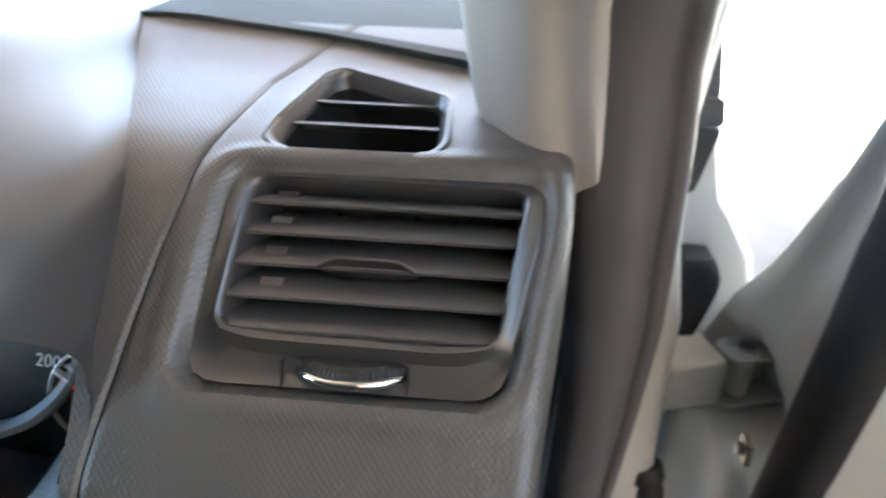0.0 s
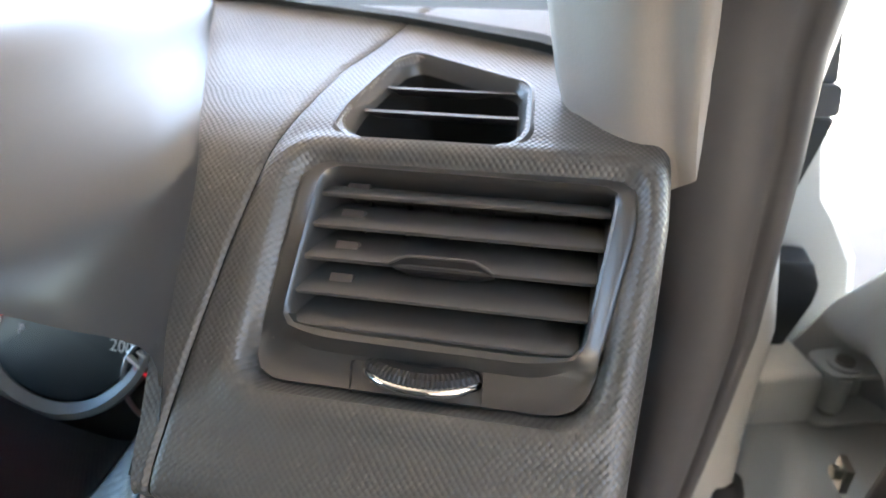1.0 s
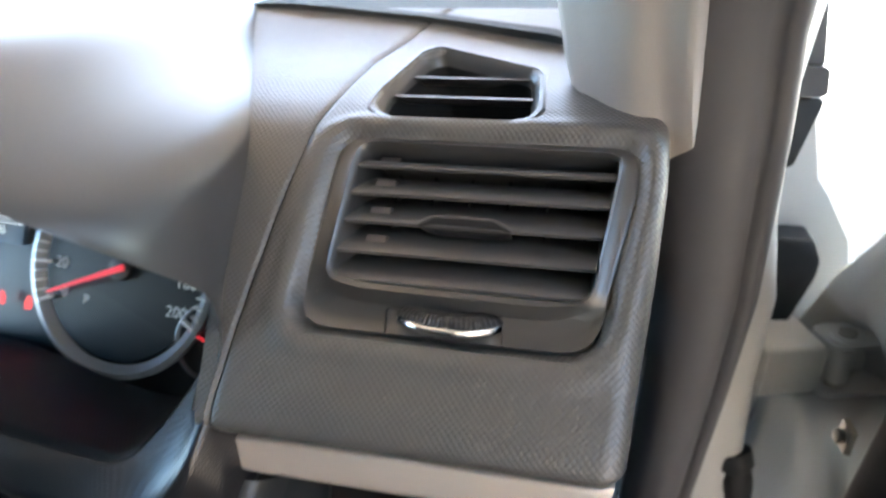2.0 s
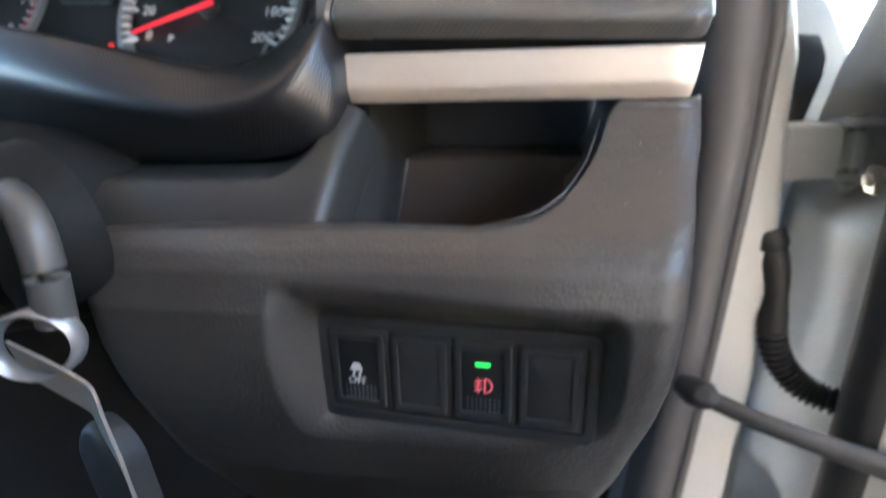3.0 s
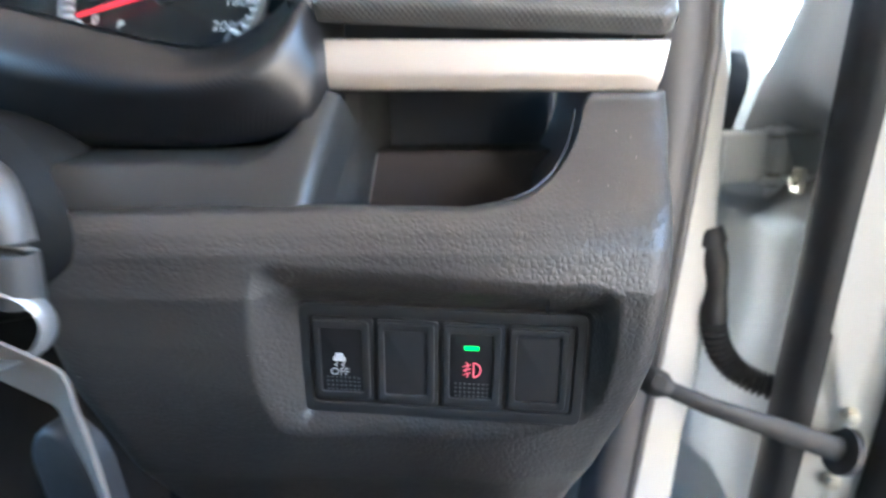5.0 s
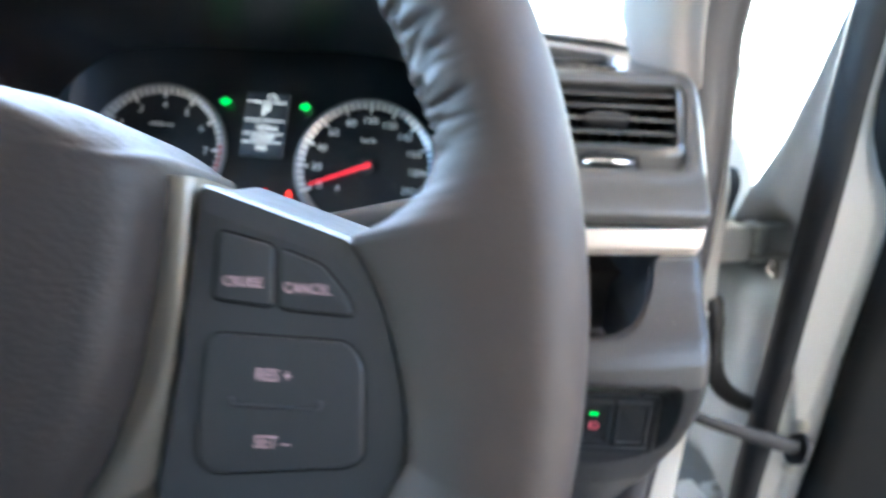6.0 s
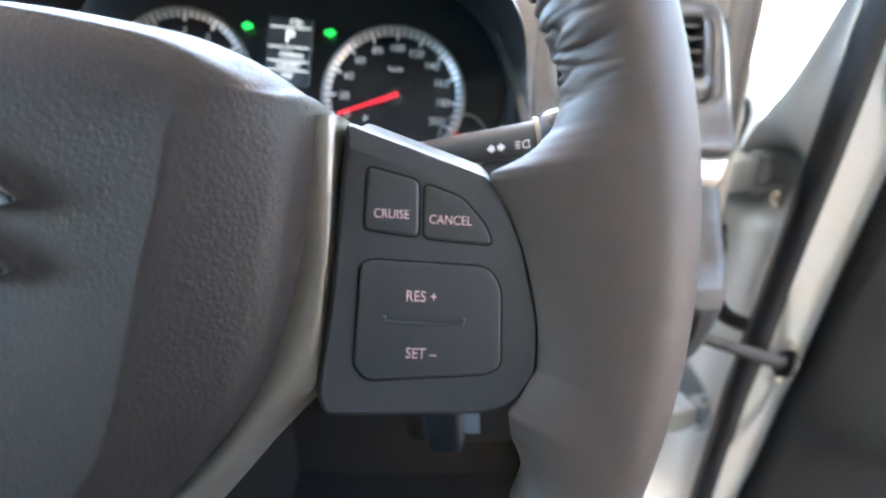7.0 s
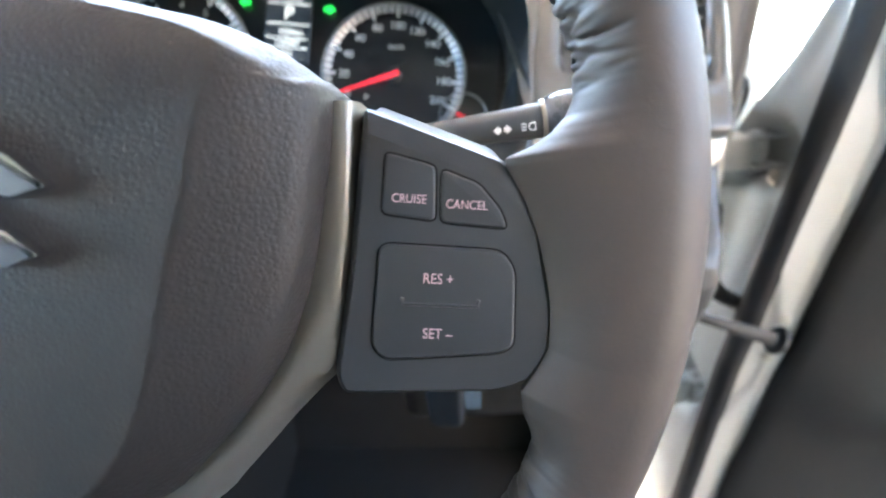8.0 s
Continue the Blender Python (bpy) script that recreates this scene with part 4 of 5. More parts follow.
def stalk():
    s = thing("indicator_stalk", "black indicator and light stalk behind the steering wheel", "stalk", (.12, .452, 1.06))
    pts = smooth_curve([(.075, .452, 1.0610), (.105, .452, 1.0655), (.135, .452, 1.0700), (.168, .452, 1.0752)], 6)
    part("arm", tube(pts, [.0048 + .0036 * i / (len(pts) - 1) for i in range(len(pts))], 18, flat=.95), M_POD, s, "dark grey tapered arm")
    tip = smooth_curve([(.1690, .4520, 1.0754), (.1740, .4520, 1.0762), (.188, .452, 1.0775), (.1965, .452, 1.0788), (.2000, .452, 1.0793)], 4)
    part("knob", tube(tip, [.0088 + .0030 * min(1, i / 5) for i in range(len(tip) - 3)] + [.0112, .0096, .0060], 20), M_KNOB, s, "grey turning knob")
    part("collar", tube([(.1672, .4520, 1.0751), (.1692, .4520, 1.0754)], .0092, 20), M_SILVER, s)
    m = basis((.1495, .4442, 1.0728), (.042, 0, .007), (0, .1, 1))
    for sx in (-1, 1):
        part("symbol", plate([(.0006 * sx, .0010), (.0018 * sx, .0010), (.0018 * sx, .0020), (.0040 * sx, 0), (.0018 * sx, -.0020), (.0018 * sx, -.0010), (.0006 * sx, -.0010)], m, 0, .0006), M_WHITE, s, "white arrow", smooth=False)
    m2 = basis((.1612, .4440, 1.0746), (.042, 0, .007), (0, .1, 1))
    part("symbol", text_bm("D", .0054, m2 @ Matrix.Rotation(math.pi, 4, "Z") @ Matrix.Translation((-.0012, 0, 0))), M_WHITE, s, "white lamp symbol", smooth=False)
    for k in (-1, 0, 1):
        part("symbol", plate([(-.0036, k * .0013 - .0002), (-.0014, k * .0013 - .0002), (-.0014, k * .0013 + .0002), (-.0036, k * .0013 + .0002)], m2, 0, .0006), M_WHITE, s, "white ray", smooth=False)
    return s


stalk()

# ---- steering wheel ----
WH = basis((0, .345, 1.08), (1, 0, 0), (0, math.sin(radians(20)), math.cos(radians(20))))


def mm(pts, n=None):
    return [(a * .001, b * .001) for a, b in pts]


def wheel():
    w = thing("steering_wheel", "dark leather steering wheel with silver trim and cruise buttons", "steering wheel", (0, .345, 1.08))
    # inner radius of the rim by angle: it widens into the spokes as far as the button panels
    ANG = [-27, -22.8, -19.5, -17.5, -15.8, -12.5, -8.1, -.8, 2.7, 6.5, 7.3, 8.2, 9.2, 10.4, 12.5, 16]
    RAD = [.1633, .1622, .1562, .1535, .1552, .1572, .1555, .1499, .1466, .1420, .1425, .1500, .1552, .1588, .1618, .1633]
    rows = []
    N = 2000
    for k in range(N):
        a = 2 * math.pi * k / N
        d = Vector((math.cos(a), math.sin(a), 0))
        deg = math.degrees(math.atan2(d.y, abs(d.x)))
        # a slightly fuller grip beside the spokes
        g = 1 + .10 * math.exp(-((deg - 22) / 16) ** 2)
        ri = float(np.interp(deg, ANG, RAD)) - .0010 - .0012 * float(sstep(np.array((.1605 - np.interp(deg, ANG, RAD)) / .004)))
        wide = float(sstep(np.array((.1630 - ri) / .011)))
        reach = max(.0150 * g, .1783 - ri)
        pleat = float(sstep(np.array((deg - 10) / 6)) + .6 * sstep(np.array((-22 - deg) / 6)))
        ring = []
        for j in range(56):
            b = 2 * math.pi * j / 56
            cb, sb = math.cos(b), math.sin(b)
            rad = .0150 * g * cb if cb > 0 else reach * cb
            hgt = .0155 * g * sb
            if cb < 0:
                low = .0046 * wide
                hgt = (1 - wide) * hgt + wide * (low + (.0155 * g - low) * (1 - cb * cb) ** .85) if sb > 0 else hgt + low * cb * cb
                # puckers where the seam runs along the inner side
                crumple = noise.noise(Vector((math.degrees(a) * .62 + .5 * sb, .9 * sb, 3.1)))
                fine = noise.noise(Vector((math.degrees(a) * 1.9 - 1.2 * sb, 2.2 * sb, 7.7)))
                rad += pleat * (.0024 * (1 - abs(crumple)) ** 6 + .0008 * fine) * float(sstep(np.array((-cb - .10) / .6)))
            ring.append(WH @ (Vector((0, -.006, 0)) + d * (.1783 + rad) + Vector((0, 0, hgt))))
        rows.append(ring)
    rows.append(rows[0])
    bm = loft(rows, closed=True)
    bmesh.ops.remove_doubles(bm, verts=bm.verts, dist=1e-6)
    part("rim", bm, M_RIM, w, "dark grey leather rim", angle=80)
    # stitches along the inner side of the rim
    for k in range(46):
        a = radians(10 + k * 2.6)
        c = WH @ Vector((.1632 * math.cos(a), -.006 + .1632 * math.sin(a), -.002))
        t = WH.to_3x3() @ Vector((-math.sin(a), math.cos(a), .9))
        part("stitch", tube([c - t * .0016, c + t * .0016], .0006, 6), M_DARK, w)
    for sx in (1, -1):
        F = WH @ Matrix.Diagonal((sx, 1, 1, 1))
        part("spoke", plate(rounded(mm([(60, 14), (142, 6), (160, -6), (160, -34), (146, -44), (60, -46)]), .008, 4), F, -.026, -.010, .003), M_RIM, w, "leather covered spoke", angle=60)
        low = mm([(102, 25.5), (139.5, 11.5), (146, 1), (149.5, -8), (153.5, -28), (153, -41), (147, -50), (138, -53), (95, -53.5), (92.5, -47), (97, -20), (100, 8)])
        lo = rounded(low, .003, 3)
        top = inset(lo, .0022)
        top = [Vector((q.x, min(q.y, .0185 - (q.x - .102) * .36))) for q in top]
        rings = [[F @ Vector((q.x, q.y + (.004 if q.y > .005 else 0), -.030)) for q in lo], [F @ Vector((q.x, q.y, -.010)) for q in lo], [F @ Vector((q.x, q.y, .0015)) for q in inset(lo, .0003)],
                 [F @ Vector((q.x, q.y, .0036)) for q in inset(lo, .0012)], [F @ Vector((q.x, q.y, .0045)) for q in top]]
        pod = part("switch_pod", loft(rings, closed=True, cap1=True), M_POD, w, "matt black button panel")
        if sx > 0:
            b1 = rounded(mm([(108, 13.3), (121, 9.7), (120.8, -4.6), (106.7, -2.6)]), .0018, 3)
            b2 = rounded(mm([(122.5, 9.0), (132.2, 5.2), (138, -1.7), (139.8, -6.7), (122.2, -4.9)]), .0018, 3)
            b3 = rounded(mm([(106, -10.4), (138.5, -12.4), (142, -17.5), (142, -38.5), (138.3, -40.6), (107, -42.4), (103.6, -38.6)]), .0035, 4)
            for nm, o, h in (("cruise_button", b1, .0006), ("cancel_button", b2, .0006), ("set_button", b3, .0010)):
                part("gap", plate(inset(o, -.0005), WH, .0040, .00462), M_VOID, pod)
                part(nm, plate(o, WH, .0040, .0045 + h, .0007), M_POD, pod)
            rot = Matrix.Rotation(radians(-3.0), 4, "Z")
            for s, sz, x, y, z in (("CRUISE", .0031, .1140, .0012, .0055), ("CANCEL", .0031, .1290, -.0004, .0055), ("RES +", .0037, .1216, -.0200, .0059), ("SET –", .0037, .1213, -.0350, .0059)):
                part("lettering", text_bm(s, sz, WH @ Matrix.Translation((x, y, z)) @ rot @ Matrix.Diagonal((.92, 1.08, 1, 1))), M_PINK, pod, "pale red letters " + s.replace("–", "minus").replace("+", "plus"), smooth=False)
            part("ridge", tube([WH @ Vector((.1120, -.0249, .0058)), WH @ Vector((.1122, -.0266, .0058)), WH @ Vector((.1222, -.0270, .0058)), WH @ Vector((.1322, -.0274, .0058)), WH @ Vector((.1324, -.0256, .0058))], .0005, 8, up=WH.col[2].xyz), M_POD, pod)
        # silver trim between the cover and the pod
        # four lines along it: inner foot, bright edge, fold, outer edge
        foot, lit, fold, ri = [smooth_curve([Vector((*q, 0)) for q in mm(h)], 6) for h in (
            [(90, 26.5), (88.5, 13), (86.5, -6), (84.5, -21), (82, -29), (78.5, -38), (75, -45), (68.5, -54.5), (62, -63), (55.5, -70), (46, -78.5), (37, -84), (10, -100)],
            [(94.5, 26.5), (95, 13), (94.8, -6), (93, -21.3), (90.8, -29), (87, -38), (83.1, -45), (75.6, -54.5), (68.6, -63.5), (61.9, -70.2), (51.9, -78.7), (42, -87), (12, -108)],
            [(99, 26.5), (98.6, 13), (97.6, -6.3), (95.6, -22), (95, -30), (93.6, -38.3), (92, -45.8), (82.5, -52.5), (74, -61.7), (66, -70.3), (57, -80.3), (48, -90), (16, -112)],
            [(101, 26.5), (100.3, 13), (98.8, -6.5), (97, -22), (96.2, -30.3), (95.1, -38.4), (93.6, -47.8), (87.5, -54.5), (79.5, -63), (73, -70.6), (64.5, -80.3), (55, -90), (20, -115)])]
        rows = []
        for a, b, c, d in zip(foot, lit, fold, ri):
            drop = -.0015 - .0050 * float(sstep(np.array((-.040 - d.y) / .012)))
            rows.append([F @ (p + Vector((0, 0, z))) for p, z in ((a, -.020), (a, -.0012), (a.lerp(b, .55), .0014), (b, .0026), (b.lerp(c, .5), .0027), (c, .0018), (d, drop), (d, -.020))])
        part("trim", loft(rows, closed=True, cap0=True, cap1=True), M_SILVER, w, "satin silver trim strip", angle=50)
    # airbag cover
    out = [(0, 56), (18, 54.8), (34.4, 52.6), (48.2, 50), (64.8, 46.3), (76.3, 41.8), (84, 37.4), (90, 33), (95, 28.5), (93.5, 10), (91.3, -2), (87.9, -19.7), (80.4, -41), (70.6, -56.6), (58.5, -70.9), (41.5, -85), (0, -92)]
    cre = [(0, 50), (16, 49), (31, 47.2), (44, 44.6), (57, 41.5), (64, 39), (68, 36.5), (69.3, 33), (69, 29), (65.5, 13), (62.5, 1), (58, -15), (53.5, -35), (49.5, -49), (43, -62), (30, -74), (0, -79)]

    def both(h):
        return smooth_curve(mm(h + [(-a, b) for a, b in h[1:-1]][::-1]), 5, closed=True)

    O, C = both(out), both(cre)
    ctr = Vector((0, -.012))

    def grown(k):
        return [ctr + (q - ctr) * k for q in O]

    side = [p.lerp(q, .14) for p, q in zip(grown(.945), C)]

    def roll(q):  # the cover curves over towards its upper edge
        return .0085 * float(sstep(np.array((q.y - .018) / .040)))

    rings = [[WH @ Vector((q.x, q.y, min(z, .0232 - roll(q)))) for q in r] for r, z in
             ((O, -.035), (O, -.004), (grown(.992), .003), (grown(.972), .0085), (grown(.950), .0122), (side, .0146),
              ([p.lerp(q, .55) for p, q in zip(grown(.945), C)], .0190), ([p.lerp(q, .93) for p, q in zip(grown(.945), C)], .0228))]
    for k in (1.0, .985, .96, .92, .86, .75, .6, .45, .3, .1):
        # the middle is dished between two soft ridges, but not at its upper edge
        rings.append([WH @ Vector((*(ctr + (q - ctr) * k), .0234 - roll(q) * k ** 5 + .0034 * (1 - k * k) - .0060 * (1 - k * k) * float(sstep(np.array((.045 - ctr.y - (q.y - ctr.y) * k) / .035))))) for q in C])
    part("airbag_cover", loft(rings, closed=True, cap0=True, cap1=True), M_AIRBAG, w, "leather-grained airbag cover", angle=70)
    for sg in (1, -1):
        shp = [(33.8, 5.8), (26.4, 12.6), (2, 27.5), (-3, 22), (12, 6), (25.4, 3.1)] if sg > 0 else [(30.8, -9.8), (23.9, -4.3), (4, 6), (-2, 0), (12, -10), (23, -13)]
        part("emblem", plate(rounded(mm([(a + .7, b - 1.2) for a, b in shp]), .0006, 2), WH, .0180, .0255, .0012, 2), M_CHROME, w, "chrome emblem bar")
    part("hub", tube([WH @ Vector((0, -.01, -.02)), WH @ Vector((0, -.012, -.09))], .055, 28), M_DARK, w)
    return w


wheel()

# ---- pillar, seals, body, door ----
def strip_loft(stations, sec):
    """A band along stations of (left point, right point, forward depth); sec: (across 0..1, depth 0..1) pairs."""
    return loft([[a.lerp(b, s) + Vector((0, -d * h, 0)) for s, d in sec] for a, b, h in stations], closed=True, cap0=True, cap1=True)


def pillar():
    p = thing("pillar_trim", "beige plastic windscreen pillar trim", "pillar trim", (.335, .73, 1.12), kind="structure")
    # stations from the foot upwards: left edge, nearest ridge, right edge, back
    st = [((.3225, .726, 1.115), (.345, .704, 1.1050), (.3615, .706, 1.1160), (.355, .775, 1.10)),
          ((.3140, .728, 1.131), (.338, .704, 1.124), (.3610, .705, 1.127), (.365, .775, 1.12)),
          ((.3080, .740, 1.150), (.333, .704, 1.148), (.3590, .704, 1.150), (.366, .770, 1.15)),
          ((.3030, .750, 1.175), (.330, .705, 1.175), (.3570, .700, 1.178), (.366, .765, 1.18)),
          ((.2990, .735, 1.22), (.328, .685, 1.22), (.3560, .680, 1.225), (.366, .745, 1.23)),
          ((.2930, .66, 1.32), (.322, .61, 1.31), (.3520, .605, 1.315), (.362, .67, 1.33)),
          ((.2850, .50, 1.45), (.315, .46, 1.43), (.3450, .455, 1.435), (.355, .51, 1.47)),
          ((.2750, .36, 1.55), (.305, .33, 1.53), (.3350, .325, 1.535), (.345, .37, 1.57))]
    rows = []
    for a, b, c, d in st:
        rows.append(smooth_curve([a, (Vector(a) + Vector(b)) / 2 + Vector((-.003, -.004, 0)), b, (Vector(b) + Vector(c)) / 2, c, d], 4, closed=True))
    part("trim", loft(rows, closed=True, cap0=True, cap1=True), M_TRIM, p, angle=70)
    return p


pillar()


def weatherstrip():
    s = thing("door_seal", "thick dark rubber door seal on the body flange", "door seal", (.385, .72, .75), kind="structure")
    st = []
    for z, x0, x1, y in ((.55, .325, .355, .715), (.70, .343, .372, .715), (.80, .356, .384, .717), (.85, .3615, .389, .718), (.917, .366, .396, .720), (.97, .369, .401, .720), (1.03, .369, .4055, .720), (1.114, .3625, .404, .719), (1.156, .3570, .401, .716), (1.20, .3560, .399, .700), (1.32, .352, .394, .625), (1.45, .345, .386, .47), (1.56, .335, .375, .34)):
        st.append((Vector((x0, y, z)), Vector((x1, y + .012, z)), .012))
    sec = [(-.35, -2.5), (-.30, -.9), (-.12, -.15), (0, .12), (.2, .42), (.45, .52), (.62, .42), (.70, .28), (.76, .42), (.86, .52), (.96, .35), (1, 0), (1, -1.5)]
    part("band", strip_loft(st, sec), M_RUBBER, s, angle=60)
    return s


weatherstrip()


def body():
    b = thing("body_pillar", "white painted door pillar of the car body", "car body", (.41, .76, .6), kind="structure")
    st = []
    for z, x0, x1, y in ((.35, .33, .405, .738), (.55, .345, .402, .738), (.70, .365, .408, .738), (.743, .372, .411, .738), (.80, .380, .418, .738), (.897, .390, .422, .738), (.965, .395, .419, .740), (1.02, .398, .4205, .742), (1.066, .398, .4125, .742), (1.13, .396, .409, .741), (1.16, .394, .411, .738), (1.22, .392, .412, .72), (1.34, .388, .408, .64), (1.47, .380, .400, .48), (1.58, .370, .390, .35)):
        st.append([Vector((x0 - .03, y + .06, z)), Vector((x0, y + .004, z)), Vector((x0 + .003, y, z)), Vector((x1 - .006, y + .004, z)), Vector((x1 - .001, y + .009, z)), Vector((x1, y + .018, z)), Vector((x1 + .004, y + .10, z))])
    part("pillar", loft(st, closed=True, cap0=True, cap1=True), M_PAINT, b, angle=45)
    # wing edge beyond the pillar and its black cover pieces
    fen = []
    for z, x0, x1, y in ((.30, .41, .60, .90), (.75, .425, .585, .885), (.90, .432, .545, .865), (.97, .430, .500, .845), (1.022, .424, .481, .822), (1.053, .420, .462, .815), (1.065, .418, .4530, .813), (1.11, .412, .4410, .810), (1.15, .408, .432, .808), (1.19, .404, .424, .800)):
        fen.append([Vector((x0, y, z)), Vector((x1 - .006, y + .002, z)), Vector((x1, y + .010, z)), Vector((x1 + .006, y + .06, z)), Vector((x1, y + .9, z - .10 * max(0, z - .9) * 4)), Vector((x0, y + .9, z - .10 * max(0, z - .9) * 4))])
    part("wing", loft(fen, closed=True, cap0=True, cap1=True), M_PAINT, b, "white front wing", angle=40)

    def chip(pts, y):
        f = [Vector((q[0], y + .15 * (q[0] - .44), q[1])) for q in rounded(pts, .003, 3)]
        return loft([[q + Vector((0, .02, 0)) for q in f], [q + Vector((0, .001, 0)) for q in f], [f0.lerp(sum(f, Vector()) / len(f), .05) for f0 in f]], closed=True, cap0=True, cap1=True)

    part("cover_piece", chip([(.428, 1.034), (.449, 1.032), (.455, 1.018), (.4545, 1.006), (.445, .973), (.430, .975)], .800), M_BLACK, b, "black plastic cover piece")
    part("cover_piece", chip([(.408, 1.119), (.431, 1.118), (.4225, 1.082), (.410, 1.082)], .785), M_BLACK, b, "black plastic cover piece")
    part("cover_piece", chip([(.410, 1.136), (.428, 1.134), (.430, 1.120), (.410, 1.120)], .780), M_RUBBER, b, "grey plastic cover piece")
    part("cover_piece", chip([(.408, 1.136), (.4265, 1.134), (.420, 1.172), (.404, 1.172)], .783), M_RUBBER, b, "grey plastic cover piece")
    return b


body()


def hinge(owner, at):
    m = basis(at, (1, .30, 0), (0, 0, 1))
    h = part("hinge", plate(rounded([(-.030, -.0185), (.008, -.0185), (.011, -.012), (.011, .012), (.008, .0185), (-.030, .0185)], .004, 4), m, -.03, .003, .004), M_STEEL, owner, "white painted steel hinge")
    for s in (1, -1):
        a = m @ Matrix.Translation((.027, .0178 * s, -.006)) @ Matrix.Rotation(radians(90), 4, "X")
        part("knuckle", plate(rounded([(-.018, -.010), (-.010, -.013), (.010, -.013), (.026, -.011), (.032, -.004), (.032, .012), (-.016, .012)], .006, 4), a, -.0017, .0017, .0008), M_STEEL, h)
        part("washer", tube([m @ Vector((.023, .0195 * s, -.004)), m @ Vector((.023, .0212 * s, -.004))], .0085, 20), M_STEEL, h, "painted steel washer")
    part("pin", tube([m @ Vector((.023, -.0235, -.004)), m @ Vector((.023, .0235, -.004))], .0048, 16), M_ZINC, h, "bare steel pin")
    part("sleeve", tube([m @ Vector((.023, -.012, -.004)), m @ Vector((.023, .012, -.004))], .0068, 16), M_STEEL, h)
    part("door_leaf", join(block((.034, -.046, -.024), (.064, -.0165, -.018), .0025, m), block((.040, -.0165, -.022), (.050, .0165, -.014), .002, m)), M_STEEL, h)
    b_ = m @ Matrix.Translation((.050, -.034, -.018))
    part("bolt", join(disc(b_, .0066, 0, .0012, 16, .0004), disc(b_, .0046, .001, .0050, 6, .0006)), M_BOLT, h, "zinc bolt")


def check_rod():
    r = thing("door_check_rod", "black steel door check rod", "door check rod", (.40, .67, .82))
    part("rod", tube([(.368, .683, .8215), (.40, .680, .8085), (.44, .678, .7960), (.4930, .692, .7715)], [.0032, .0036, .0042, .0052], 10, flat=1.7), M_BLACK, r)
    part("bracket", tube([(.356, .690, .8250), (.364, .684, .8235), (.371, .681, .8215), (.376, .680, .819)], [.006, .0095, .0090, .005], 10), M_BLACK, r)
    part("rivet", tube([(.3675, .684, .824), (.3665, .674, .8275)], .0045, 12), M_BLACK, r)
    part("buffer", tube([(.4905, .6905, .7725), (.4960, .692, .7710)], [.013, .013], 14, flat=1.3), M_BLACK, r)
    return r


check_rod()


def hose():
    h = thing("cable_hose", "black ribbed rubber cable hose to the door", "hose", (.43, .74, .82))
    pts = smooth_curve([(.4180, .748, .898), (.4230, .744, .870), (.4225, .742, .845), (.4280, .740, .822), (.4400, .736, .806), (.4560, .730, .799), (.476, .722, .797)], 12)
    n = len(pts)
    c = int(n * .36)
    part("sleeve", tube(pts[:c + 1], [.0085 + .0012 * math.sin(i * .35) for i in range(c + 1)], 16), M_BLACK, h)
    dense = smooth_curve(pts[c:], 5)
    part("ribbed_section", tube(dense, [.0086 + .0014 * math.sin(i * 2 * math.pi / 12) for i in range(len(dense))], 16), M_BLACK, h, "ribbed rubber section", angle=80)
    part("grommet", tube([pts[0] + Vector((-.003, .004, .008)), pts[0], pts[1]], [.012, .0115, .0095], 16), M_BLACK, h)
    part("grommet", tube([pts[-2], pts[-1], pts[-1] + Vector((.006, -.002, 0))], [.010, .0125, .013], 16), M_BLACK, h)
    return h


hose()

# the door stands wide open: its shut face looks across the gap, its inner face to the cabin
AL = Vector((.97, -.26, 0)).normalized()
TH = Vector((.26, .97, 0)).normalized()


def shut_y(z):
    return float(np.interp(z, [.30, .56, .71, .78, .92, 1.09, 1.17, 1.45], [.752, .742, .736, .727, .713, .694, .688, .655]))


def front_y(z):
    return float(np.interp(z, [.30, .70, .90, .955, 1.012, 1.05, 1.075, 1.12, 1.175, 1.30, 1.45], [.905, .885, .862, .832, .797, .766, .750, .727, .704, .685, .662]))


def lean(z):
    return float(np.interp(z, [.3, 1.0, 1.17, 1.45], [.465, .465, .470, .500]))


def flange_w(z):
    return float(np.interp(z, [.30, .56, .60, .72, .88, .96, 1.01, 1.03, 1.055, 1.08, 1.11, 1.3], [.030, .032, .036, .041, .041, .042, .042, .036, .022, .013, .010, .012]))


def tuck(z):
    return float(np.interp(z, [1.0, 1.06, 1.10, 1.30], [0, .003, .006, .008]))


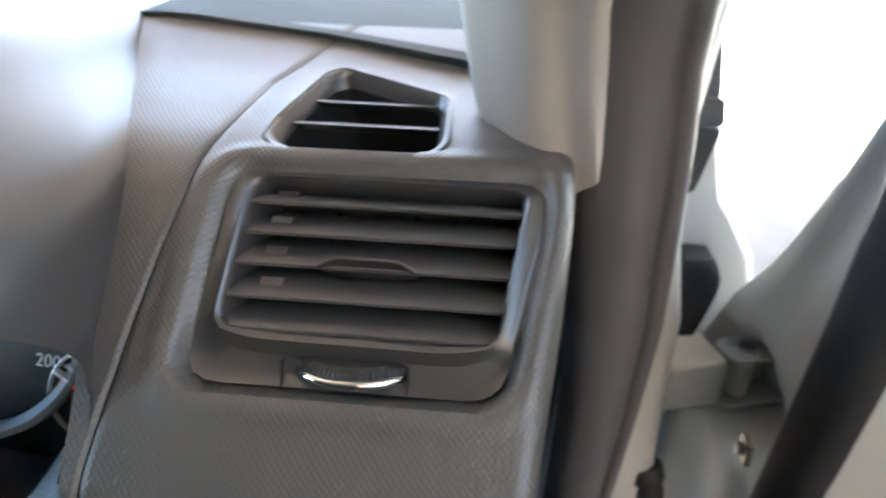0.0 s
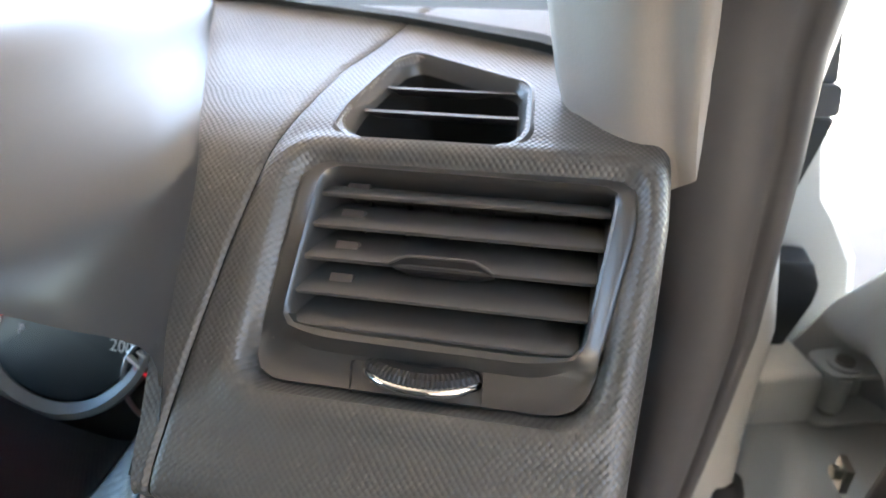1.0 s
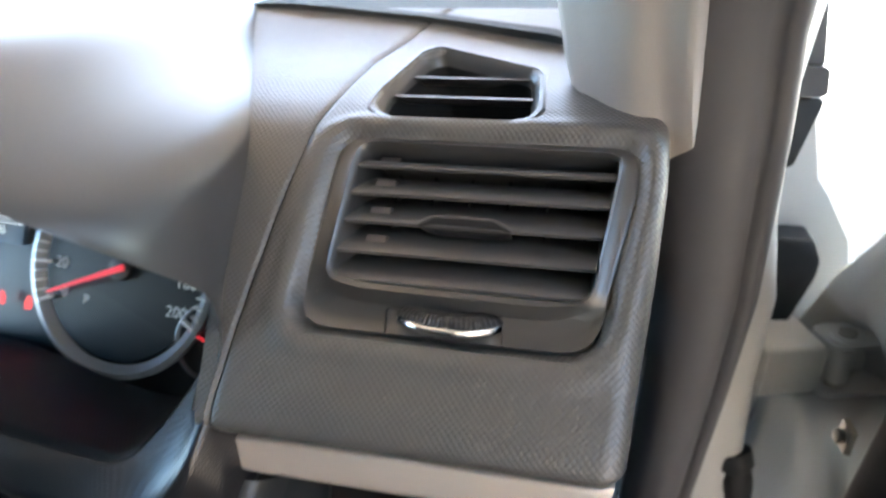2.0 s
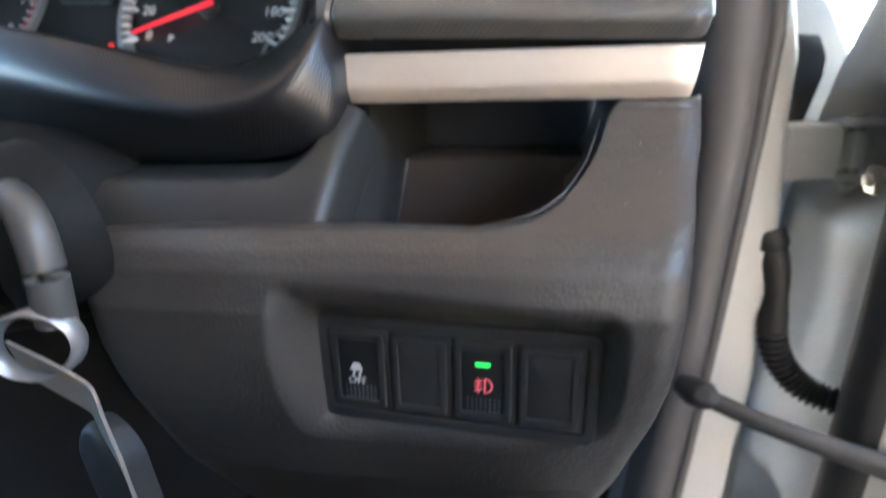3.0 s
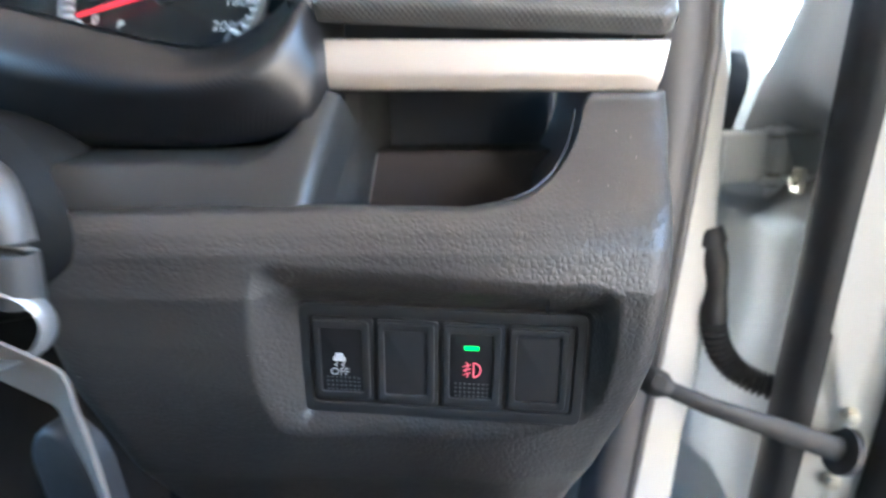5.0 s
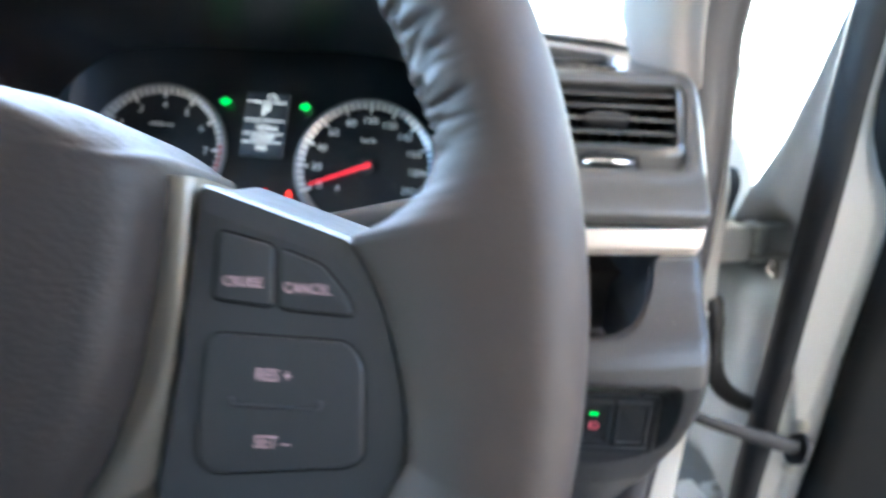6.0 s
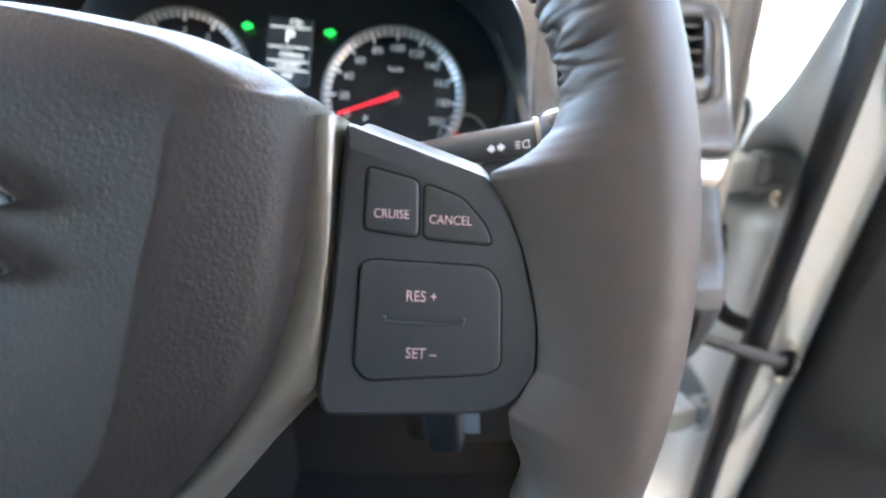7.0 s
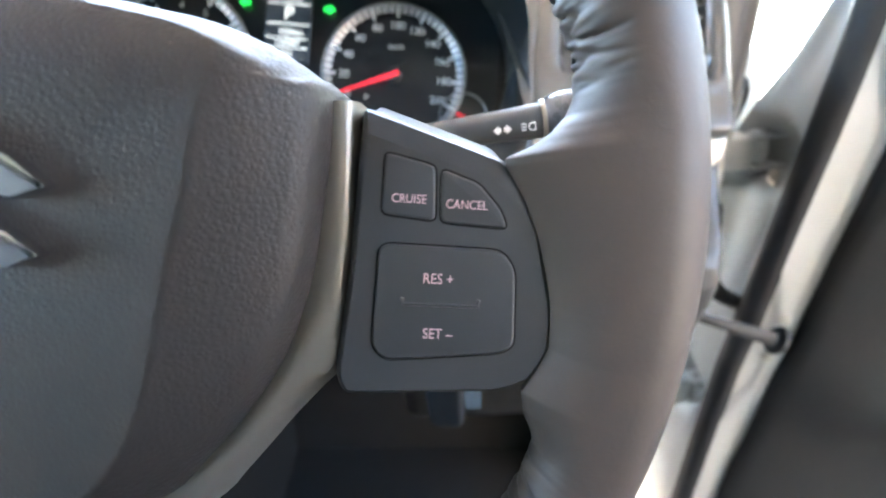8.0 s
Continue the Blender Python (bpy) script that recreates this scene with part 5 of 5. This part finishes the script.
def door():
    d = thing("car_door", "open white car door with dark inner trim panel", "car door", (.48, .69, .35))
    zs = np.linspace(.30, 1.45, 140)
    shut, edge, inner, panel, skin = [], [], [], [], []
    for z in zs:
        x, y0, y1 = lean(z), shut_y(z), front_y(z)
        dip = .006 * math.exp(-((z - .85) / .05) ** 2) + .045 * (math.exp(-((z - .957) / .036) ** 4) + math.exp(-((z - .618) / .036) ** 4))
        shut.append([Vector((x + .004, y0 - .004, z)), Vector((x, y0 + .004, z)), Vector((x + dip, y0 + (y1 - y0) * .4, z)), Vector((x + dip, y0 + (y1 - y0) * .62, z)),
                     Vector((x - .004 + max(0.0, dip - .006), y0 + (y1 - y0) * .72, z)), Vector((x - .005, y1 - .004, z)), Vector((x - .003, y1, z)), Vector((x + .004, y1 + .002, z))])
        b2 = Vector((x + .006 - tuck(z), y0 - .026, z))
        w = flange_w(z)
        # the flange is pressed in round the check rod
        reach = float(np.interp(z, [.60, .66, .70, .76, .86, .89], [-.2, .3, .66, .70, .04, -.2]))
        row = [b2 + TH * .010]
        for k in range(15):
            u = k / 14
            press = .0045 * float(sstep(np.array((reach - u) / .10))) + .0025 * float(sstep(np.array((u - .62) / .12)))
            row.append(b2 + AL * (w * u) + TH * press)
        inner.append(row + [b2 + AL * (w + .03) + TH * .006])
        if z < 1.30:
            arm = .030 * math.exp(-((z - .70) / .05) ** 2)
            e = b2 + AL * w
            far = float(np.interp(z, [1.09, 1.13, 1.30], [1, .22, .06]))  # above the waist only the corner by the mirror goes on
            panel.append([e + TH * .006, e - TH * .006, e + AL * .004 - TH * .011, e + AL * .02 - TH * .014] + [e + AL * max(.03 + .01 * k, q * far) - TH * (.018 + (arm if k < 2 else 0)) for k, q in enumerate((.10, .45, .95))])
        if z < 1.10:
            skin.append([Vector((x + .004, y1 + .002, z)), Vector((x + .35, y1 - .01, z)), Vector((x + 1.0, y1 - .16, z))])
    part("shut_face", loft(shut), M_PAINT, d, "white painted door edge", angle=50)
    part("inner_flange", loft(inner), M_PAINT, d, "white painted inner flange", angle=50)
    sl = [Vector((lean(z) + .001 - tuck(z), shut_y(z) - .012, z)) for z in zs]
    rows = []
    for q in sl:
        rows.append([q + Vector((a, b_, 0)) for a, b_ in ((.006, .016), (-.004, .014), (-.009, .004), (-.007, -.006), (-.001, -.014), (.010, -.015), (.012, .004))])
    part("seal", loft(rows, closed=True, cap0=True, cap1=True), M_BLACK, d, "black rubber door seal", angle=60)
    part("trim_panel", loft(panel), M_DOOR, d, "dark grey door trim panel", angle=60)
    part("outer_skin", loft(skin), M_PAINT, d, "white outer door skin")
    fr = []
    for z in np.linspace(1.08, 1.45, 14):
        q = Vector((lean(z) + .004, front_y(z), z))
        fr.append([q, q + Vector((.05, .01, 0)), q + Vector((.06, -.03, 0)), q + Vector((.03, -.05, 0)), q + Vector((.004, -.03, 0))])
    part("window_frame", loft(fr, closed=True, cap0=True, cap1=True), M_PAINT, d, "white painted window frame", angle=50)
    for z in (.7970, .7430):
        m = basis(Vector((lean(z) + .006, shut_y(z) - .026, z)) + AL * .0245 - TH * .001, AL, (0, 0, 1))
        part("bolt", join(disc(m, .0062, -.002, .0012, 16, .0005), disc(m, .0042, .001, .0045, 6, .0006)), M_BOLT, d, "zinc bolt")
    m = basis((.4638, .735, .945), (0, -1, 0), (0, 0, 1))
    part("bolt", join(block((-.006, -.008, -.002), (.006, .008, .0015), .0006, m), disc(m, .0042, .001, .005, 6, .0006)), M_BOLT, d, "square hinge bolt plate")
    return d


M_DOOR = mat("door trim plastic", (0.011, 0.011, 0.011), 0.6, grain=("leather", 0.003, 0.0003), spec=0.3)
car_door = door()
hinge(car_door, (.452, .776, .957))
hinge(car_door, (.452, .776, .618))


# ---- the rest of the cabin, added light blockers, ground and distance ----
def quad(pts, t=0.02):
    p = [Vector(q) for q in pts]
    n = (p[1] - p[0]).cross(p[2] - p[0]).normalized() * t
    return loft([p, [q + n for q in p]], closed=True, cap0=True, cap1=True)


M_BLOCK_BROWN = mat("brown light blocker", (0.16, 0.12, 0.09), 0.9, grain=("fine", 0.01, 0.001), vary=0.2, vary_scale=2.0)
M_BLOCK_PALE = mat("pale light blocker", (0.42, 0.36, 0.31), 0.9, grain=("fine", 0.01, 0.001), vary=0.1, vary_scale=2.0)


def shell():
    tagged(link("ceiling", quad([(-.95, .36, 1.58), (.36, .36, 1.58), (.36, -1.6, 1.60), (-.95, -1.6, 1.60)]), M_LINER, False), "pale cloth roof lining", "ceiling", kind="structure")
    tagged(link("floor", quad([(-.95, -1.6, .38), (-.95, 1.0, .38), (.36, 1.0, .38), (.36, -1.6, .38)], -.02), M_CARPET, False), "dark carpet on the cabin floor", "floor", kind="structure")
    tagged(link("wall_rear", quad([(-.95, -.30, .38), (.45, -.30, .38), (.40, -.30, 1.60), (-.95, -.30, 1.60)]), M_CABIN, False), "brown cloth rear of the cabin", "wall", kind="structure")
    # cabin side, drawn forward into the door opening to cut its light
    tagged(link("wall_right", quad([(.45, -.30, .30), (.45, .06, .30), (.40, .06, 1.60), (.40, -.30, 1.60)]), M_CABIN, False), "unseen cabin side, extended forward to block door light", "wall", kind="structure")
    # unseen roof, added to keep sun and high sky off car and door
    tagged(link("canopy", join(quad([(-1.7, -6, 2.4), (2.2, -6, 2.4), (2.2, 1.95, 2.4), (-1.7, 1.95, 2.4)]), quad([(.50, 1.954, 2.4), (4.6, 1.954, 2.4), (4.6, 5.0, 2.4), (.50, 5.0, 2.4)])), M_BLOCK_PALE, False), "unseen roof added to shade the car and paving", "canopy", kind="structure")
    # added out of view: cuts the sky light that comes from behind
    tagged(link("wall_block_rear", quad([(.50, -2.2, 0), (4.6, -2.2, 0), (4.6, -2.2, 2.4), (.50, -2.2, 2.4)]), M_BLOCK_PALE, False), "unseen wall added to block light from behind right", "wall", kind="structure")
    # added out of view: hides the bright horizon on the door side
    tagged(link("wall_block_side", quad([(5.0, -6, 0), (5.0, 2.2, 0), (5.0, 2.2, 2.6), (5.0, -6, 2.6)]), M_BLOCK_BROWN, False), "unseen brown wall added to block low sky light", "wall", kind="structure")
    # no real part: keeps low door light off the lower dashboard
    tagged(link("wall_block_low", quad([(.46, .062, .30), (.46, .45, .30), (.44, .45, .95), (.44, .062, .95)]), M_CABIN, False), "unseen low wall added to block light through the door opening", "wall", kind="structure")
    # console side and a piece above it, added unseen to stop left light
    tagged(link("wall_console", join(quad([(-.14, -.30, .38), (-.14, .88, .38), (-.14, .88, .93), (-.14, -.30, .93)]), quad([(-.95, .64, .93), (-.17, .64, .93), (-.17, .64, 1.15), (-.95, .64, 1.15)])), M_CARPET, False), "unseen dark console side, added to block light from the left", "wall", kind="structure")
    tagged(link("wall_left", join(*[quad([(-.95, y0, z0), (-.95, y0, z1), (-.95, y1, z1), (-.95, y1, z0)]) for y0, y1, z0, z1 in ((-.30, 1.0, .38, 1.05), (-.30, .70, 1.35, 1.60), (-.30, -.12, 1.05, 1.35), (.40, 1.0, 1.05, 1.30))]), M_CABIN, False), "far side of the cabin with its window opening", "wall", kind="structure")
    tagged(link("wall_front", quad([(-.95, .88, .38), (-.95, .88, 1.15), (.40, .88, 1.15), (.40, .88, .38)]), M_CARPET, False), "dark bulkhead behind the dashboard", "wall", kind="structure")
    # ground colours also carry shade and sun: dark up to y = 4, pale beyond
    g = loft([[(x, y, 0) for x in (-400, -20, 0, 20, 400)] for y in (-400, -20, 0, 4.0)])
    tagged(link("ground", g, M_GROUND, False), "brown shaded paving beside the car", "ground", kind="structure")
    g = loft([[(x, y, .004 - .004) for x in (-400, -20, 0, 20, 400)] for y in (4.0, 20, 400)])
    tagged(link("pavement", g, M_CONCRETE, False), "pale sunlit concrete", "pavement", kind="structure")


shell()
